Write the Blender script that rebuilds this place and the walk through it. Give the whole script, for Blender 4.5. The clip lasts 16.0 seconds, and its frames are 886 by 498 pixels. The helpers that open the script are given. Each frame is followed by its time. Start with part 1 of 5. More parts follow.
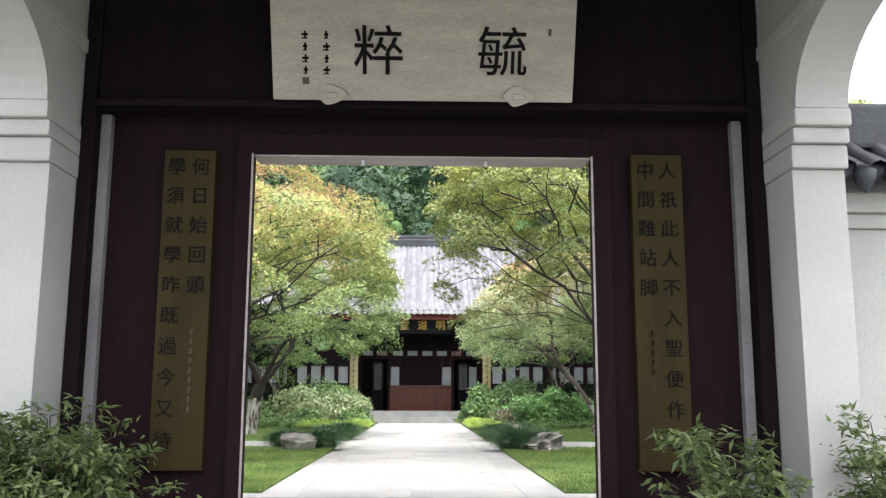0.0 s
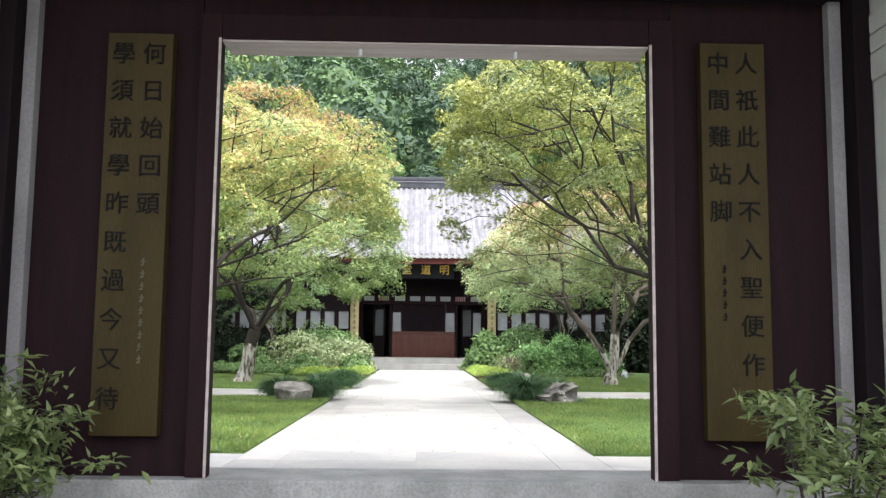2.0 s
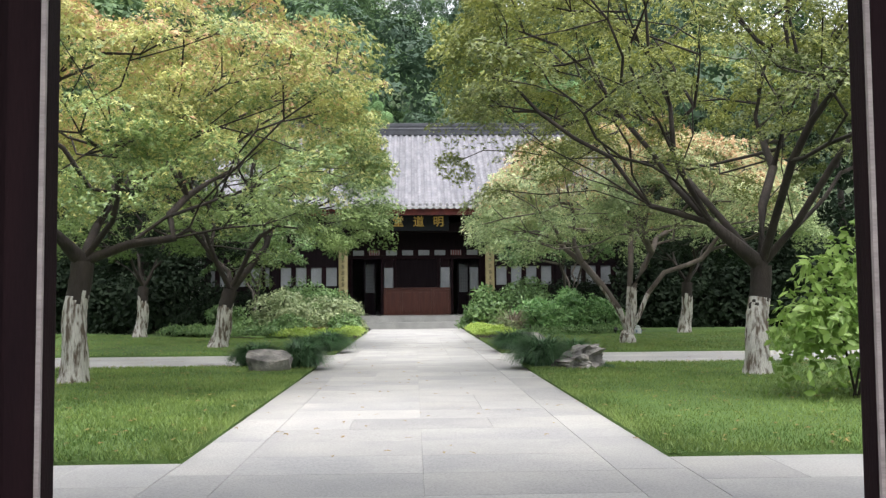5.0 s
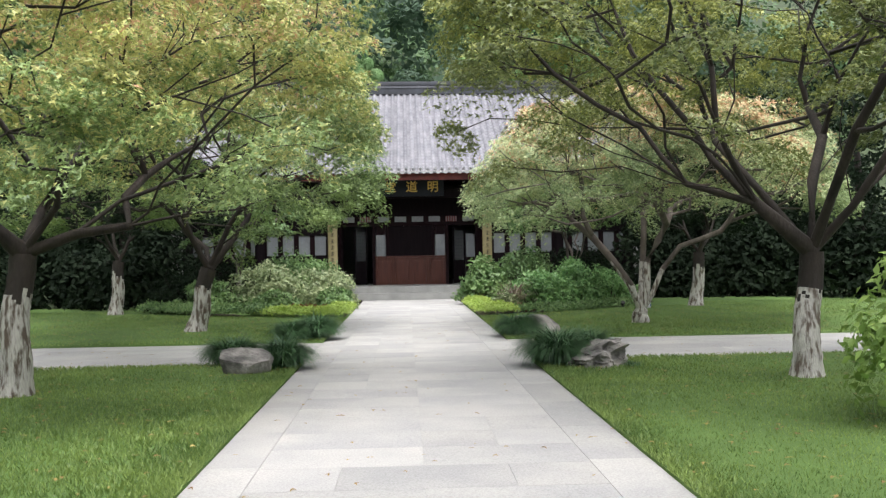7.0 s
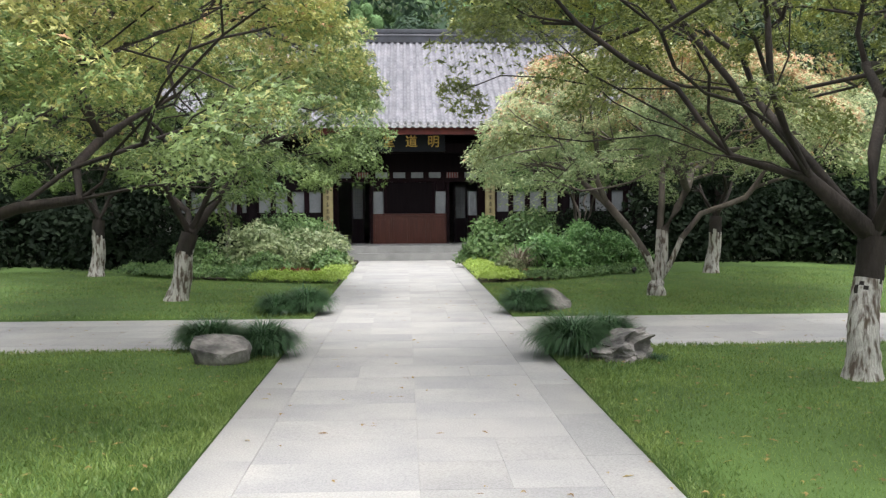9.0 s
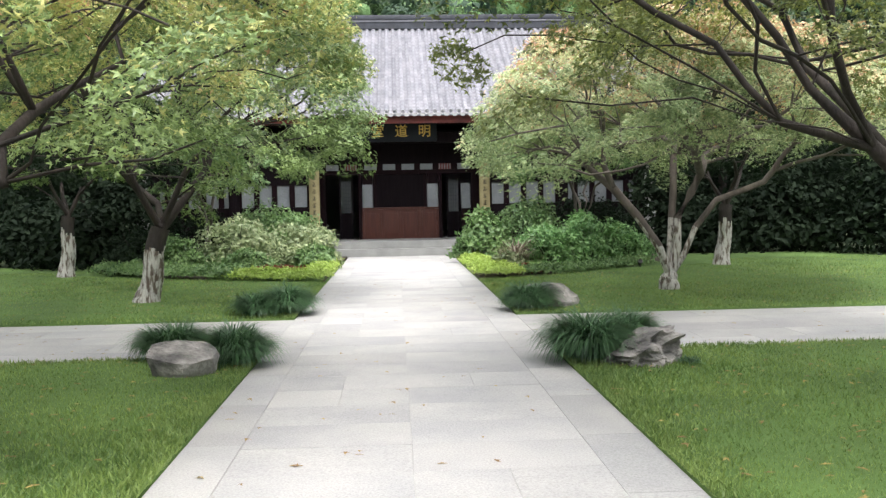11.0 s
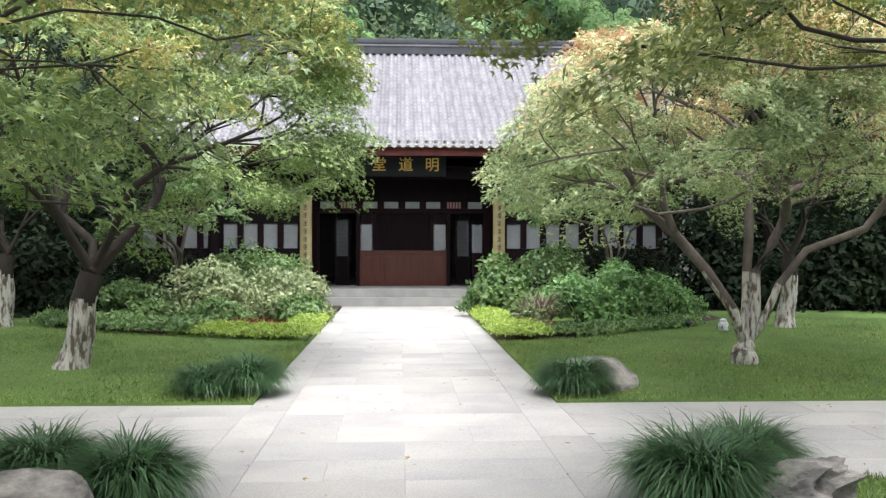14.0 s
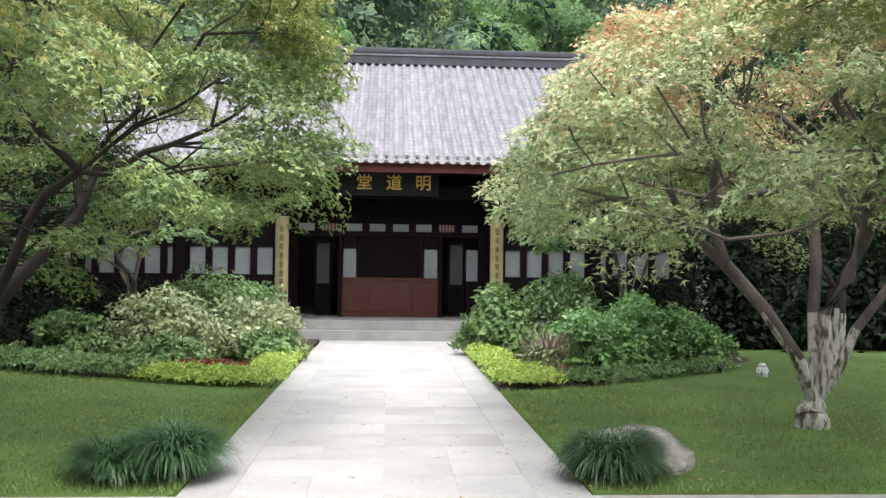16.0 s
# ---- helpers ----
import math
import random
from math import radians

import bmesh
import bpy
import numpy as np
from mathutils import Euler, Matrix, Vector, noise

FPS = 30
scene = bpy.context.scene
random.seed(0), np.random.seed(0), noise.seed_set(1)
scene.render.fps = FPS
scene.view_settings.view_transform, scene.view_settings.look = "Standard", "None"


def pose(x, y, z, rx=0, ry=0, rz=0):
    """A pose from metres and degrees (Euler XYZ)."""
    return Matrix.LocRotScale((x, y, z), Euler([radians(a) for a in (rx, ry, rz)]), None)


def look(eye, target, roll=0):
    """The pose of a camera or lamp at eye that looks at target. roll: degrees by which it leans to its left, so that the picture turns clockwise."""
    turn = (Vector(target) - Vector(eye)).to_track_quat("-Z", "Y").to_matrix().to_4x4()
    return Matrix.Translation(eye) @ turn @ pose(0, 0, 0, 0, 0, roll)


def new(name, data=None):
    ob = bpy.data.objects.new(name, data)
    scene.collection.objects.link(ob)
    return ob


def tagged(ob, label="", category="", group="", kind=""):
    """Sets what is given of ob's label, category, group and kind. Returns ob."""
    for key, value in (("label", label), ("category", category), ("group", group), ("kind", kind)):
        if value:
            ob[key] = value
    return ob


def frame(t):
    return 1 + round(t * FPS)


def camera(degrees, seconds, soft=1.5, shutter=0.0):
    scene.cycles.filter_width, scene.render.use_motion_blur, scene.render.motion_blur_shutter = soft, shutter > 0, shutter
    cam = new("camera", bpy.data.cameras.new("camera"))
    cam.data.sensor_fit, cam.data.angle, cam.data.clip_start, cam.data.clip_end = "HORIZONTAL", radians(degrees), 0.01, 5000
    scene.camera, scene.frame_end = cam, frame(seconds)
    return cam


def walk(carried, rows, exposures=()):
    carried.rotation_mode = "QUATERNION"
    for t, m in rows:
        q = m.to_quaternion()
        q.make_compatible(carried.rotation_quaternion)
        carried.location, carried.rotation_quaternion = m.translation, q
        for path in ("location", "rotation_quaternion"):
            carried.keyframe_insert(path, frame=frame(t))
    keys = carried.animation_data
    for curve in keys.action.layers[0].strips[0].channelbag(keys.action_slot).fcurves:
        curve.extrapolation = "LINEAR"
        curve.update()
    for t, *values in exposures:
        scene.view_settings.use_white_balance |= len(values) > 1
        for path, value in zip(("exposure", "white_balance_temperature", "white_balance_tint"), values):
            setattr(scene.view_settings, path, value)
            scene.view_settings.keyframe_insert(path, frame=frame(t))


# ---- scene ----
cam = camera(53.0, 16.0, soft=1.35)
PATH = [
    (0, (0.077, -0.116, 0.901), (0.123, 1.856, 1.231), 0.2),
    (0.5, (0.103, 0.11, 0.919), (0.14, 2.09, 1.194), 0.9),
    (1, (0.057, 0.506, 0.901), (0.099, 2.491, 1.144), 0.7),
    (1.5, (0.01, 0.746, 0.912), (0.07, 2.733, 1.129), 0.4),
    (2, (0.022, 1.116, 0.919), (0.065, 3.105, 1.131), 0.6),
    (2.5, (-0.013, 1.436, 0.934), (0.04, 3.422, 1.163), 0.7),
    (3, (-0.049, 1.665, 0.954), (0.033, 3.648, 1.2), 0.6),
    (3.5, (-0.03, 1.978, 0.969), (0.034, 3.963, 1.202), -0.0),
    (4, (-0.025, 2.305, 0.92), (0.03, 4.295, 1.108), -0.2),
    (4.2, (-0.059, 2.482, 0.903), (0.0, 4.474, 1.07), -0.3),
    (6.5, (-0.066, 4.511, 1.236), (0.006, 6.509, 1.287), -0.7),
    (7, (-0.118, 4.749, 1.348), (-0.034, 6.748, 1.363), -0.9),
    (7.5, (-0.123, 5.057, 1.463), (-0.057, 7.056, 1.447), -0.7),
    (8, (-0.138, 5.425, 1.542), (-0.07, 7.423, 1.504), -0.7),
    (8.5, (-0.096, 5.738, 1.612), (-0.009, 7.735, 1.544), -0.6),
    (9, (-0.092, 6.024, 1.63), (-0.008, 8.02, 1.531), -0.3),
    (9.2, (-0.092, 6.14, 1.616), (-0.008, 8.135, 1.503), -0.2),
    (11.3, (-0.086, 7.572, 1.485), (0.018, 9.567, 1.383), -1.2),
    (11.5, (-0.072, 7.804, 1.476), (0.031, 9.8, 1.391), -1.3),
    (12, (-0.109, 8.336, 1.477), (-0.013, 10.333, 1.411), -0.5),
    (12.5, (-0.122, 8.819, 1.513), (-0.023, 10.816, 1.485), -0.6),
    (13, (-0.081, 9.347, 1.525), (-0.003, 11.345, 1.52), -0.1),
    (13.5, (-0.092, 9.846, 1.506), (-0.021, 11.845, 1.498), 0.4),
    (14, (-0.058, 10.365, 1.522), (0.04, 12.362, 1.512), 0.1),
    (14.5, (0.025, 10.892, 1.568), (0.14, 12.889, 1.573), 0.8),
    (15, (0.053, 11.499, 1.573), (0.181, 13.495, 1.599), 0.4),
    (15.5, (0.053, 12.055, 1.582), (0.176, 14.051, 1.617), 0.6),
    (16, (-0.002, 12.611, 1.581), (0.12, 14.607, 1.627), 0.7),
]
EXPOSURES = [(0.0, 1.26), (1.5, 1.4), (3.5, 1.35), (4.2, 1.0), (6.5, 0.72), (8.4, 0.74), (9.1, 0.67), (11.5, 1.06), (13.5, 1.06), (16.0, 0.98)]
walk(cam, [(t, look(eye, target, roll)) for t, eye, target, roll in PATH], EXPOSURES)

# ---- world and light: a bright, thinly overcast day ----
SUN_EL, SUN_AZ = 72.0, 165.0
world = bpy.data.worlds.new("world")
scene.world = world
world.use_nodes = True
wn = world.node_tree.nodes
sky = wn.new("ShaderNodeTexSky")
sky.sky_type, sky.sun_disc = "NISHITA", False
sky.sun_elevation, sky.sun_rotation = radians(SUN_EL), radians(SUN_AZ)
sky.air_density, sky.dust_density, sky.ozone_density = 1.0, 4.0, 1.0
veil = wn.new("ShaderNodeHueSaturation")
veil.inputs["Saturation"].default_value = 0.22
world.node_tree.links.new(sky.outputs[0], veil.inputs["Color"])
world.node_tree.links.new(veil.outputs[0], wn["Background"].inputs["Color"])
wn["Background"].inputs["Strength"].default_value = 0.27
sun = new("sun", bpy.data.lights.new("sun", "SUN"))
sun.data.energy, sun.data.angle, sun.data.color = 0.8, radians(40), (1.0, 0.96, 0.9)
az, el = radians(SUN_AZ), radians(SUN_EL)
sun.matrix_world = look((0, 0, 30), (-math.sin(az) * math.cos(el), -math.cos(az) * math.cos(el), 30 - math.sin(el)))


# ---- materials ----
def mat(name, base, second=None, scale=6.0, rough=0.7, fine=60.0, bump=0.15, metal=0.0, spread=0.25, stretch=(1, 1, 1), per_object=0.0, spec=0.4, blotch=None):
    """A surface with large soft patches, fine grain and fine relief."""
    m = bpy.data.materials.new(name)
    m.use_nodes = True
    n, link = m.node_tree.nodes, m.node_tree.links.new
    p = n["Principled BSDF"]
    p.inputs["Roughness"].default_value, p.inputs["Metallic"].default_value = rough, metal
    p.inputs["Specular IOR Level"].default_value = spec
    co, mp = n.new("ShaderNodeTexCoord"), n.new("ShaderNodeMapping")
    mp.inputs["Scale"].default_value = stretch
    if per_object:
        inf, add = n.new("ShaderNodeObjectInfo"), n.new("ShaderNodeVectorMath")
        add.operation = "MULTIPLY_ADD"
        link(inf.outputs["Random"], add.inputs[0])
        add.inputs[1].default_value = (37, 53, 71)
        link(co.outputs["Object"], add.inputs[2])
        link(add.outputs[0], mp.inputs["Vector"])
    else:
        link(co.outputs["Object"], mp.inputs["Vector"])
    big, small = n.new("ShaderNodeTexNoise"), n.new("ShaderNodeTexNoise")
    big.inputs["Scale"].default_value, big.inputs["Detail"].default_value = scale, 5
    small.inputs["Scale"].default_value, small.inputs["Detail"].default_value = fine, 4
    for t in (big, small):
        link(mp.outputs[0], t.inputs["Vector"])
    second = second or tuple(c * (1 - spread) for c in base)
    ramp = n.new("ShaderNodeValToRGB")
    ramp.color_ramp.elements[0].position, ramp.color_ramp.elements[1].position = (blotch or (0.35, 0.65))
    ramp.color_ramp.elements[0].color, ramp.color_ramp.elements[1].color = (*second, 1), (*base, 1)
    link(big.outputs["Fac"], ramp.inputs["Fac"])
    mix = n.new("ShaderNodeMix")
    mix.data_type, mix.blend_type = "RGBA", "MULTIPLY"
    mix.inputs["Factor"].default_value = 0.5
    link(ramp.outputs[0], mix.inputs[6])
    gr = n.new("ShaderNodeValToRGB")
    gr.color_ramp.elements[0].position, gr.color_ramp.elements[1].position = 0.3, 0.62
    gr.color_ramp.elements[0].color = (0.55, 0.55, 0.55, 1)
    link(small.outputs["Fac"], gr.inputs["Fac"])
    link(gr.outputs[0], mix.inputs[7])
    out = mix.outputs[2]
    if per_object:
        hs, mr = n.new("ShaderNodeHueSaturation"), n.new("ShaderNodeMapRange")
        mr.inputs["To Min"].default_value, mr.inputs["To Max"].default_value = 1 - per_object, 1 + per_object
        link(inf.outputs["Random"], mr.inputs["Value"])
        link(mr.outputs[0], hs.inputs["Value"])
        link(out, hs.inputs["Color"])
        out = hs.outputs[0]
    link(out, p.inputs["Base Color"])
    if bump:
        b = n.new("ShaderNodeBump")
        b.inputs["Strength"].default_value, b.inputs["Distance"].default_value = bump, 0.02
        link(small.outputs["Fac"], b.inputs["Height"])
        link(b.outputs[0], p.inputs["Normal"])
    return m


def leaf_mat(name, base, other, patch=0.8, gloss=0.45, through_light=0.35, shine=0.5):
    """Leaves: each its own tint, in soft patches over the crown, with light shining through."""
    m = bpy.data.materials.new(name)
    m.use_nodes = True
    n, link = m.node_tree.nodes, m.node_tree.links.new
    p = n["Principled BSDF"]
    p.inputs["Roughness"].default_value = gloss
    p.inputs["Specular IOR Level"].default_value = shine
    geo, co, no = n.new("ShaderNodeNewGeometry"), n.new("ShaderNodeTexCoord"), n.new("ShaderNodeTexNoise")
    no.inputs["Scale"].default_value, no.inputs["Detail"].default_value = patch, 3
    link(co.outputs["Object"], no.inputs["Vector"])
    add = n.new("ShaderNodeMath")
    add.operation = "MULTIPLY_ADD"
    add.inputs[1].default_value = 0.55
    link(geo.outputs["Random Per Island"], add.inputs[0])
    sub = n.new("ShaderNodeMapRange")
    sub.inputs["From Min"].default_value, sub.inputs["From Max"].default_value = 0.3, 0.7
    sub.inputs["To Max"].default_value = 0.5
    link(no.outputs["Fac"], sub.inputs["Value"])
    link(sub.outputs[0], add.inputs[2])
    ramp = n.new("ShaderNodeValToRGB")
    ramp.color_ramp.elements[0].color, ramp.color_ramp.elements[1].color = (*base, 1), (*other, 1)
    link(add.outputs[0], ramp.inputs["Fac"])
    link(ramp.outputs[0], p.inputs["Base Color"])
    tr, mx = n.new("ShaderNodeBsdfTranslucent"), n.new("ShaderNodeMixShader")
    link(ramp.outputs[0], tr.inputs["Color"])
    mx.inputs["Fac"].default_value = through_light
    link(p.outputs[0], mx.inputs[1])
    link(tr.outputs[0], mx.inputs[2])
    link(mx.outputs[0], n["Material Output"].inputs["Surface"])
    return m


PLASTER = mat("white plaster", (0.5, 0.5, 0.488), (0.43, 0.43, 0.42), 1.1, 0.9, 160, 0.04)
REDWOOD = mat("dark red lacquered wood", (0.0175, 0.0078, 0.0098), (0.0125, 0.006, 0.008), 2.5, 0.7, 30, 0.12, stretch=(6, 6, 0.6), spec=0.08)
DARKWOOD = mat("dark brown timber", (0.016, 0.0115, 0.0135), (0.012, 0.0088, 0.0105), 2.5, 0.8, 30, 0.12, stretch=(6, 6, 0.6), spec=0.03)
BRIGHTRED = mat("weathered red fascia paint", (0.2, 0.035, 0.028), (0.13, 0.026, 0.024), 3, 0.55, 30, 0.1)
DOORWOOD = mat("reddish brown door wood", (0.115, 0.032, 0.02), (0.08, 0.021, 0.014), 3, 0.4, 40, 0.1, stretch=(6, 6, 0.5))
WINDOWPAPER = mat("pale window lining", (0.32, 0.335, 0.35), (0.26, 0.275, 0.29), 2, 0.6, 40, 0.03)
GOLDBOARD = mat("dull gold board", (0.04, 0.028, 0.0088), (0.029, 0.0205, 0.0068), 2.2, 0.6, 50, 0.08, stretch=(3, 3, 0.6), spec=0.12)
GOLDLIGHT = mat("yellow gold leaf board", (0.45, 0.38, 0.2), (0.36, 0.3, 0.15), 3, 0.45, 50, 0.08)
GILT = mat("gilding", (0.75, 0.5, 0.14), (0.62, 0.4, 0.1), 8, 0.35, 60, 0.05, metal=0.5)
INK = mat("black ink", (0.006, 0.006, 0.006), None, 8, 0.7, 60, 0.0, spec=0.1)
INKSOFT = mat("faded ink", (0.09, 0.075, 0.05), None, 8, 0.7, 60, 0.0)
BOARDGREY = mat("pale grey beige plaque wood", (0.43, 0.39, 0.335), (0.35, 0.315, 0.275), 2.0, 0.6, 35, 0.1, stretch=(0.8, 4, 4))
SIGNBLACK = mat("blue black sign lacquer", (0.012, 0.014, 0.02), None, 3, 0.55, 50, 0.03, spec=0.2)
STONE = mat("pale granite slab", (0.435, 0.424, 0.412), (0.345, 0.343, 0.346), 1.1, 0.85, 75, 0.08, per_object=0.085, spec=0.2)
STEPSTONE = mat("grey step granite", (0.33, 0.33, 0.32), (0.25, 0.25, 0.245), 2.5, 0.75, 60, 0.15)
SILLSTONE = mat("grey weathered granite", (0.3, 0.3, 0.3), (0.2, 0.2, 0.2), 4, 0.8, 70, 0.25)
JOINT = mat("sandy joint bed", (0.46, 0.45, 0.43), None, 5, 0.9, 60, 0.2)
ROCK = mat("grey limestone boulder", (0.32, 0.3, 0.285), (0.105, 0.1, 0.098), 3.4, 0.85, 24, 0.9, blotch=(0.4, 0.58))
TILE = mat("grey roof tile", (0.27, 0.265, 0.29), (0.18, 0.18, 0.205), 1.8, 0.75, 22, 0.2, per_object=0.1)
TILEEDGE = mat("pale tile rim", (0.5, 0.49, 0.5), (0.38, 0.37, 0.39), 5, 0.7, 40, 0.15)
RIDGE = mat("dark ridge tile", (0.06, 0.065, 0.08), (0.04, 0.042, 0.05), 4, 0.55, 30, 0.15)
BARK = mat("dark maple bark", (0.045, 0.035, 0.03), (0.02, 0.016, 0.014), 5, 0.85, 38, 0.6, stretch=(1, 1, 0.35))
# door frame wood with the light bounced from the path in its colour
LITWOOD = mat("frame wood paled for bounced light", (0.4, 0.34, 0.33), (0.3, 0.25, 0.25), 3, 0.5, 40, 0.08, stretch=(0.6, 6, 6))
# the wall plaster in a darker grey, with its shade in the colour
SHADEPLASTER = mat("plaster greyed for shade", (0.23, 0.22, 0.23), None, 2, 0.85, 90, 0.05)
PALEBARK = mat("grey brown bark", (0.16, 0.135, 0.12), (0.075, 0.062, 0.055), 5, 0.85, 38, 0.5, stretch=(1, 1, 0.35))
LIME = mat("flaking limewash on bark", (0.54, 0.52, 0.49), (0.13, 0.1, 0.08), 20, 0.9, 60, 1.0, stretch=(1, 1, 0.2), blotch=(0.4, 0.54))
SOIL = mat("dark planting soil", (0.06, 0.045, 0.032), (0.035, 0.03, 0.02), 4, 0.95, 40, 0.5)
TURF = mat("lawn turf", (0.105, 0.185, 0.042), (0.07, 0.125, 0.03), 0.7, 0.9, 90, 0.5)
EARTH = mat("grassy earth", (0.05, 0.075, 0.03), (0.035, 0.05, 0.022), 0.2, 0.95, 8, 0.4)
PAVING = mat("grey forecourt paving", (0.3, 0.3, 0.29), None, 1.5, 0.85, 40, 0.2)
PORCELAIN = mat("white enamel", (0.75, 0.77, 0.8), None, 6, 0.3, 60, 0.02)
BLUEGLAZE = mat("blue glaze", (0.1, 0.22, 0.42), None, 6, 0.3, 60, 0.02)
BLACKPLASTIC = mat("black plastic", (0.02, 0.02, 0.02), None, 6, 0.5, 60, 0.02)
DRYLEAF = mat("dry fallen leaf", (0.42, 0.31, 0.1), (0.2, 0.11, 0.05), 9, 0.8, 60, 0.05, per_object=0.3)
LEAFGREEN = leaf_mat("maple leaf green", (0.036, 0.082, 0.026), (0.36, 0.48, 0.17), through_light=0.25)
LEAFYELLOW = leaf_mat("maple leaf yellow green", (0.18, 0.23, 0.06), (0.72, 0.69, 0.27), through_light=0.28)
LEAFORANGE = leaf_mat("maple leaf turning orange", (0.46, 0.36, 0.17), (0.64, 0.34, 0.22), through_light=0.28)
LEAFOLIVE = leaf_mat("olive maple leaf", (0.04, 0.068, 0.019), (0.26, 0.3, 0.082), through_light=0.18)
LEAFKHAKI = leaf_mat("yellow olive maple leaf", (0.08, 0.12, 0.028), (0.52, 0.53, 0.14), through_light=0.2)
NANDINA = leaf_mat("nandina leaf", (0.045, 0.08, 0.03), (0.21, 0.26, 0.1))
NANDINATIP = leaf_mat("young nandina leaf", (0.2, 0.25, 0.05), (0.46, 0.47, 0.14))
LEAFPALE = leaf_mat("pale maple leaf", (0.13, 0.2, 0.07), (0.82, 0.84, 0.5), through_light=0.28)
LEAFSAGE = leaf_mat("sage green maple leaf", (0.075, 0.14, 0.055), (0.52, 0.62, 0.3), through_light=0.25)
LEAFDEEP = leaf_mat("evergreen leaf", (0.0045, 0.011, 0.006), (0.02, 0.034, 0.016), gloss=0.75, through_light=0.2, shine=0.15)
LEAFMID = leaf_mat("shrub leaf", (0.055, 0.125, 0.042), (0.26, 0.39, 0.15))
LEAFLIGHT = leaf_mat("variegated shrub leaf", (0.085, 0.15, 0.055), (0.46, 0.51, 0.29))
LEAFFRESH = leaf_mat("fresh bright leaf", (0.14, 0.26, 0.05), (0.32, 0.44, 0.12))
LEAFVIVID = leaf_mat("vivid green shrub leaf", (0.06, 0.16, 0.05), (0.27, 0.46, 0.17))
LEAFLIME = leaf_mat("lime groundcover leaf", (0.28, 0.42, 0.06), (0.5, 0.62, 0.17))
LEAFRED = leaf_mat("dark red leaf", (0.16, 0.035, 0.02), (0.28, 0.09, 0.05))
LEAFBRONZE = leaf_mat("bronze strap leaf", (0.09, 0.075, 0.05), (0.24, 0.18, 0.14))
GRASSBLADE = leaf_mat("lawn grass blade", (0.06, 0.13, 0.032), (0.31, 0.41, 0.12), patch=1.1)
MONDO = leaf_mat("mondo grass blade", (0.008, 0.03, 0.014), (0.13, 0.26, 0.115), patch=4.0, gloss=0.35)
HILLLEAF = leaf_mat("hill forest leaf", (0.04, 0.085, 0.036), (0.15, 0.235, 0.1), patch=0.09, gloss=0.6, through_light=0.12, shine=0.25)
# bluish cast: the haze over the hill is mixed into this leaf colour
HILLDARK = leaf_mat("dark hazy hill forest leaf", (0.02, 0.045, 0.03), (0.07, 0.12, 0.068), patch=0.09, gloss=0.6, through_light=0.12, shine=0.25)
HILLYELLOW = leaf_mat("yellow green hill leaf", (0.08, 0.13, 0.045), (0.24, 0.32, 0.12), patch=0.09, gloss=0.6, through_light=0.12, shine=0.25)
HILLBRIGHT = leaf_mat("bright green tree leaf", (0.12, 0.25, 0.09), (0.3, 0.46, 0.2), patch=0.2, gloss=0.6, through_light=0.12, shine=0.25)

# ---- builders ----
ORIGIN = {}
rng = np.random.default_rng(7)


def thing(name, at, label, category, group="", kind=""):
    ob = new(name)
    ob.empty_display_size = 0.2
    ob.location = at
    ORIGIN[ob] = Vector(at)
    return tagged(ob, label, category, group, kind)


def part(name, data, material, parent, label=""):
    """Links a bmesh (or a mesh) given in world places as one mesh object under parent."""
    if isinstance(data, bmesh.types.BMesh):
        me = bpy.data.meshes.new(name)
        bmesh.ops.recalc_face_normals(data, faces=data.faces)
        data.to_mesh(me)
        data.free()
    else:
        me = data
    for m in material if isinstance(material, (list, tuple)) else [material]:
        me.materials.append(m)
    me.transform(Matrix.Translation(-ORIGIN[parent]))
    ob = new(name, me)
    ob.parent = parent
    ORIGIN[ob] = ORIGIN[parent]
    if label:
        ob["label"] = label
    return ob


def solo(name, data, material, at, label="", category="", group="", kind=""):
    """One mesh that is a thing by itself, its origin at 'at'."""
    if isinstance(data, bmesh.types.BMesh):
        me = bpy.data.meshes.new(name)
        bmesh.ops.recalc_face_normals(data, faces=data.faces)
        data.to_mesh(me)
        data.free()
    else:
        me = data
    for m in material if isinstance(material, (list, tuple)) else [material]:
        me.materials.append(m)
    me.transform(Matrix.Translation(-Vector(at)))
    ob = new(name, me)
    ob.location = at
    ORIGIN[ob] = Vector(at)
    return tagged(ob, label, category, group, kind)


def box(bm, x0, x1, y0, y1, z0, z1, bevel=0.0, turn=None):
    m = Matrix.Translation(((x0 + x1) / 2, (y0 + y1) / 2, (z0 + z1) / 2)) @ (turn or Matrix()) @ Matrix.Diagonal((x1 - x0, y1 - y0, z1 - z0, 1))
    vs = bmesh.ops.create_cube(bm, size=1, matrix=m)["verts"]
    if bevel:
        es = list({e for v in vs for e in v.link_edges})
        bmesh.ops.bevel(bm, geom=es, offset=bevel, segments=2, profile=0.7, affect="EDGES")
    return bm


def slab_box(*a, **k):
    return box(bmesh.new(), *a, **k)


def np_mesh(name, verts, faces, index=None, smooth=False):
    verts, faces = np.asarray(verts, np.float32), np.asarray(faces, np.int32)
    me = bpy.data.meshes.new(name)
    k, n = faces.shape[1], len(faces)
    me.vertices.add(len(verts))
    me.vertices.foreach_set("co", verts.ravel())
    me.loops.add(n * k)
    me.loops.foreach_set("vertex_index", faces.ravel())
    me.polygons.add(n)
    me.polygons.foreach_set("loop_start", np.arange(0, n * k, k, dtype=np.int32))
    if index is not None:
        me.polygons.foreach_set("material_index", np.asarray(index, np.int32))
    if smooth:
        me.polygons.foreach_set("use_smooth", np.ones(n, bool))
    me.update(calc_edges=True)
    return me


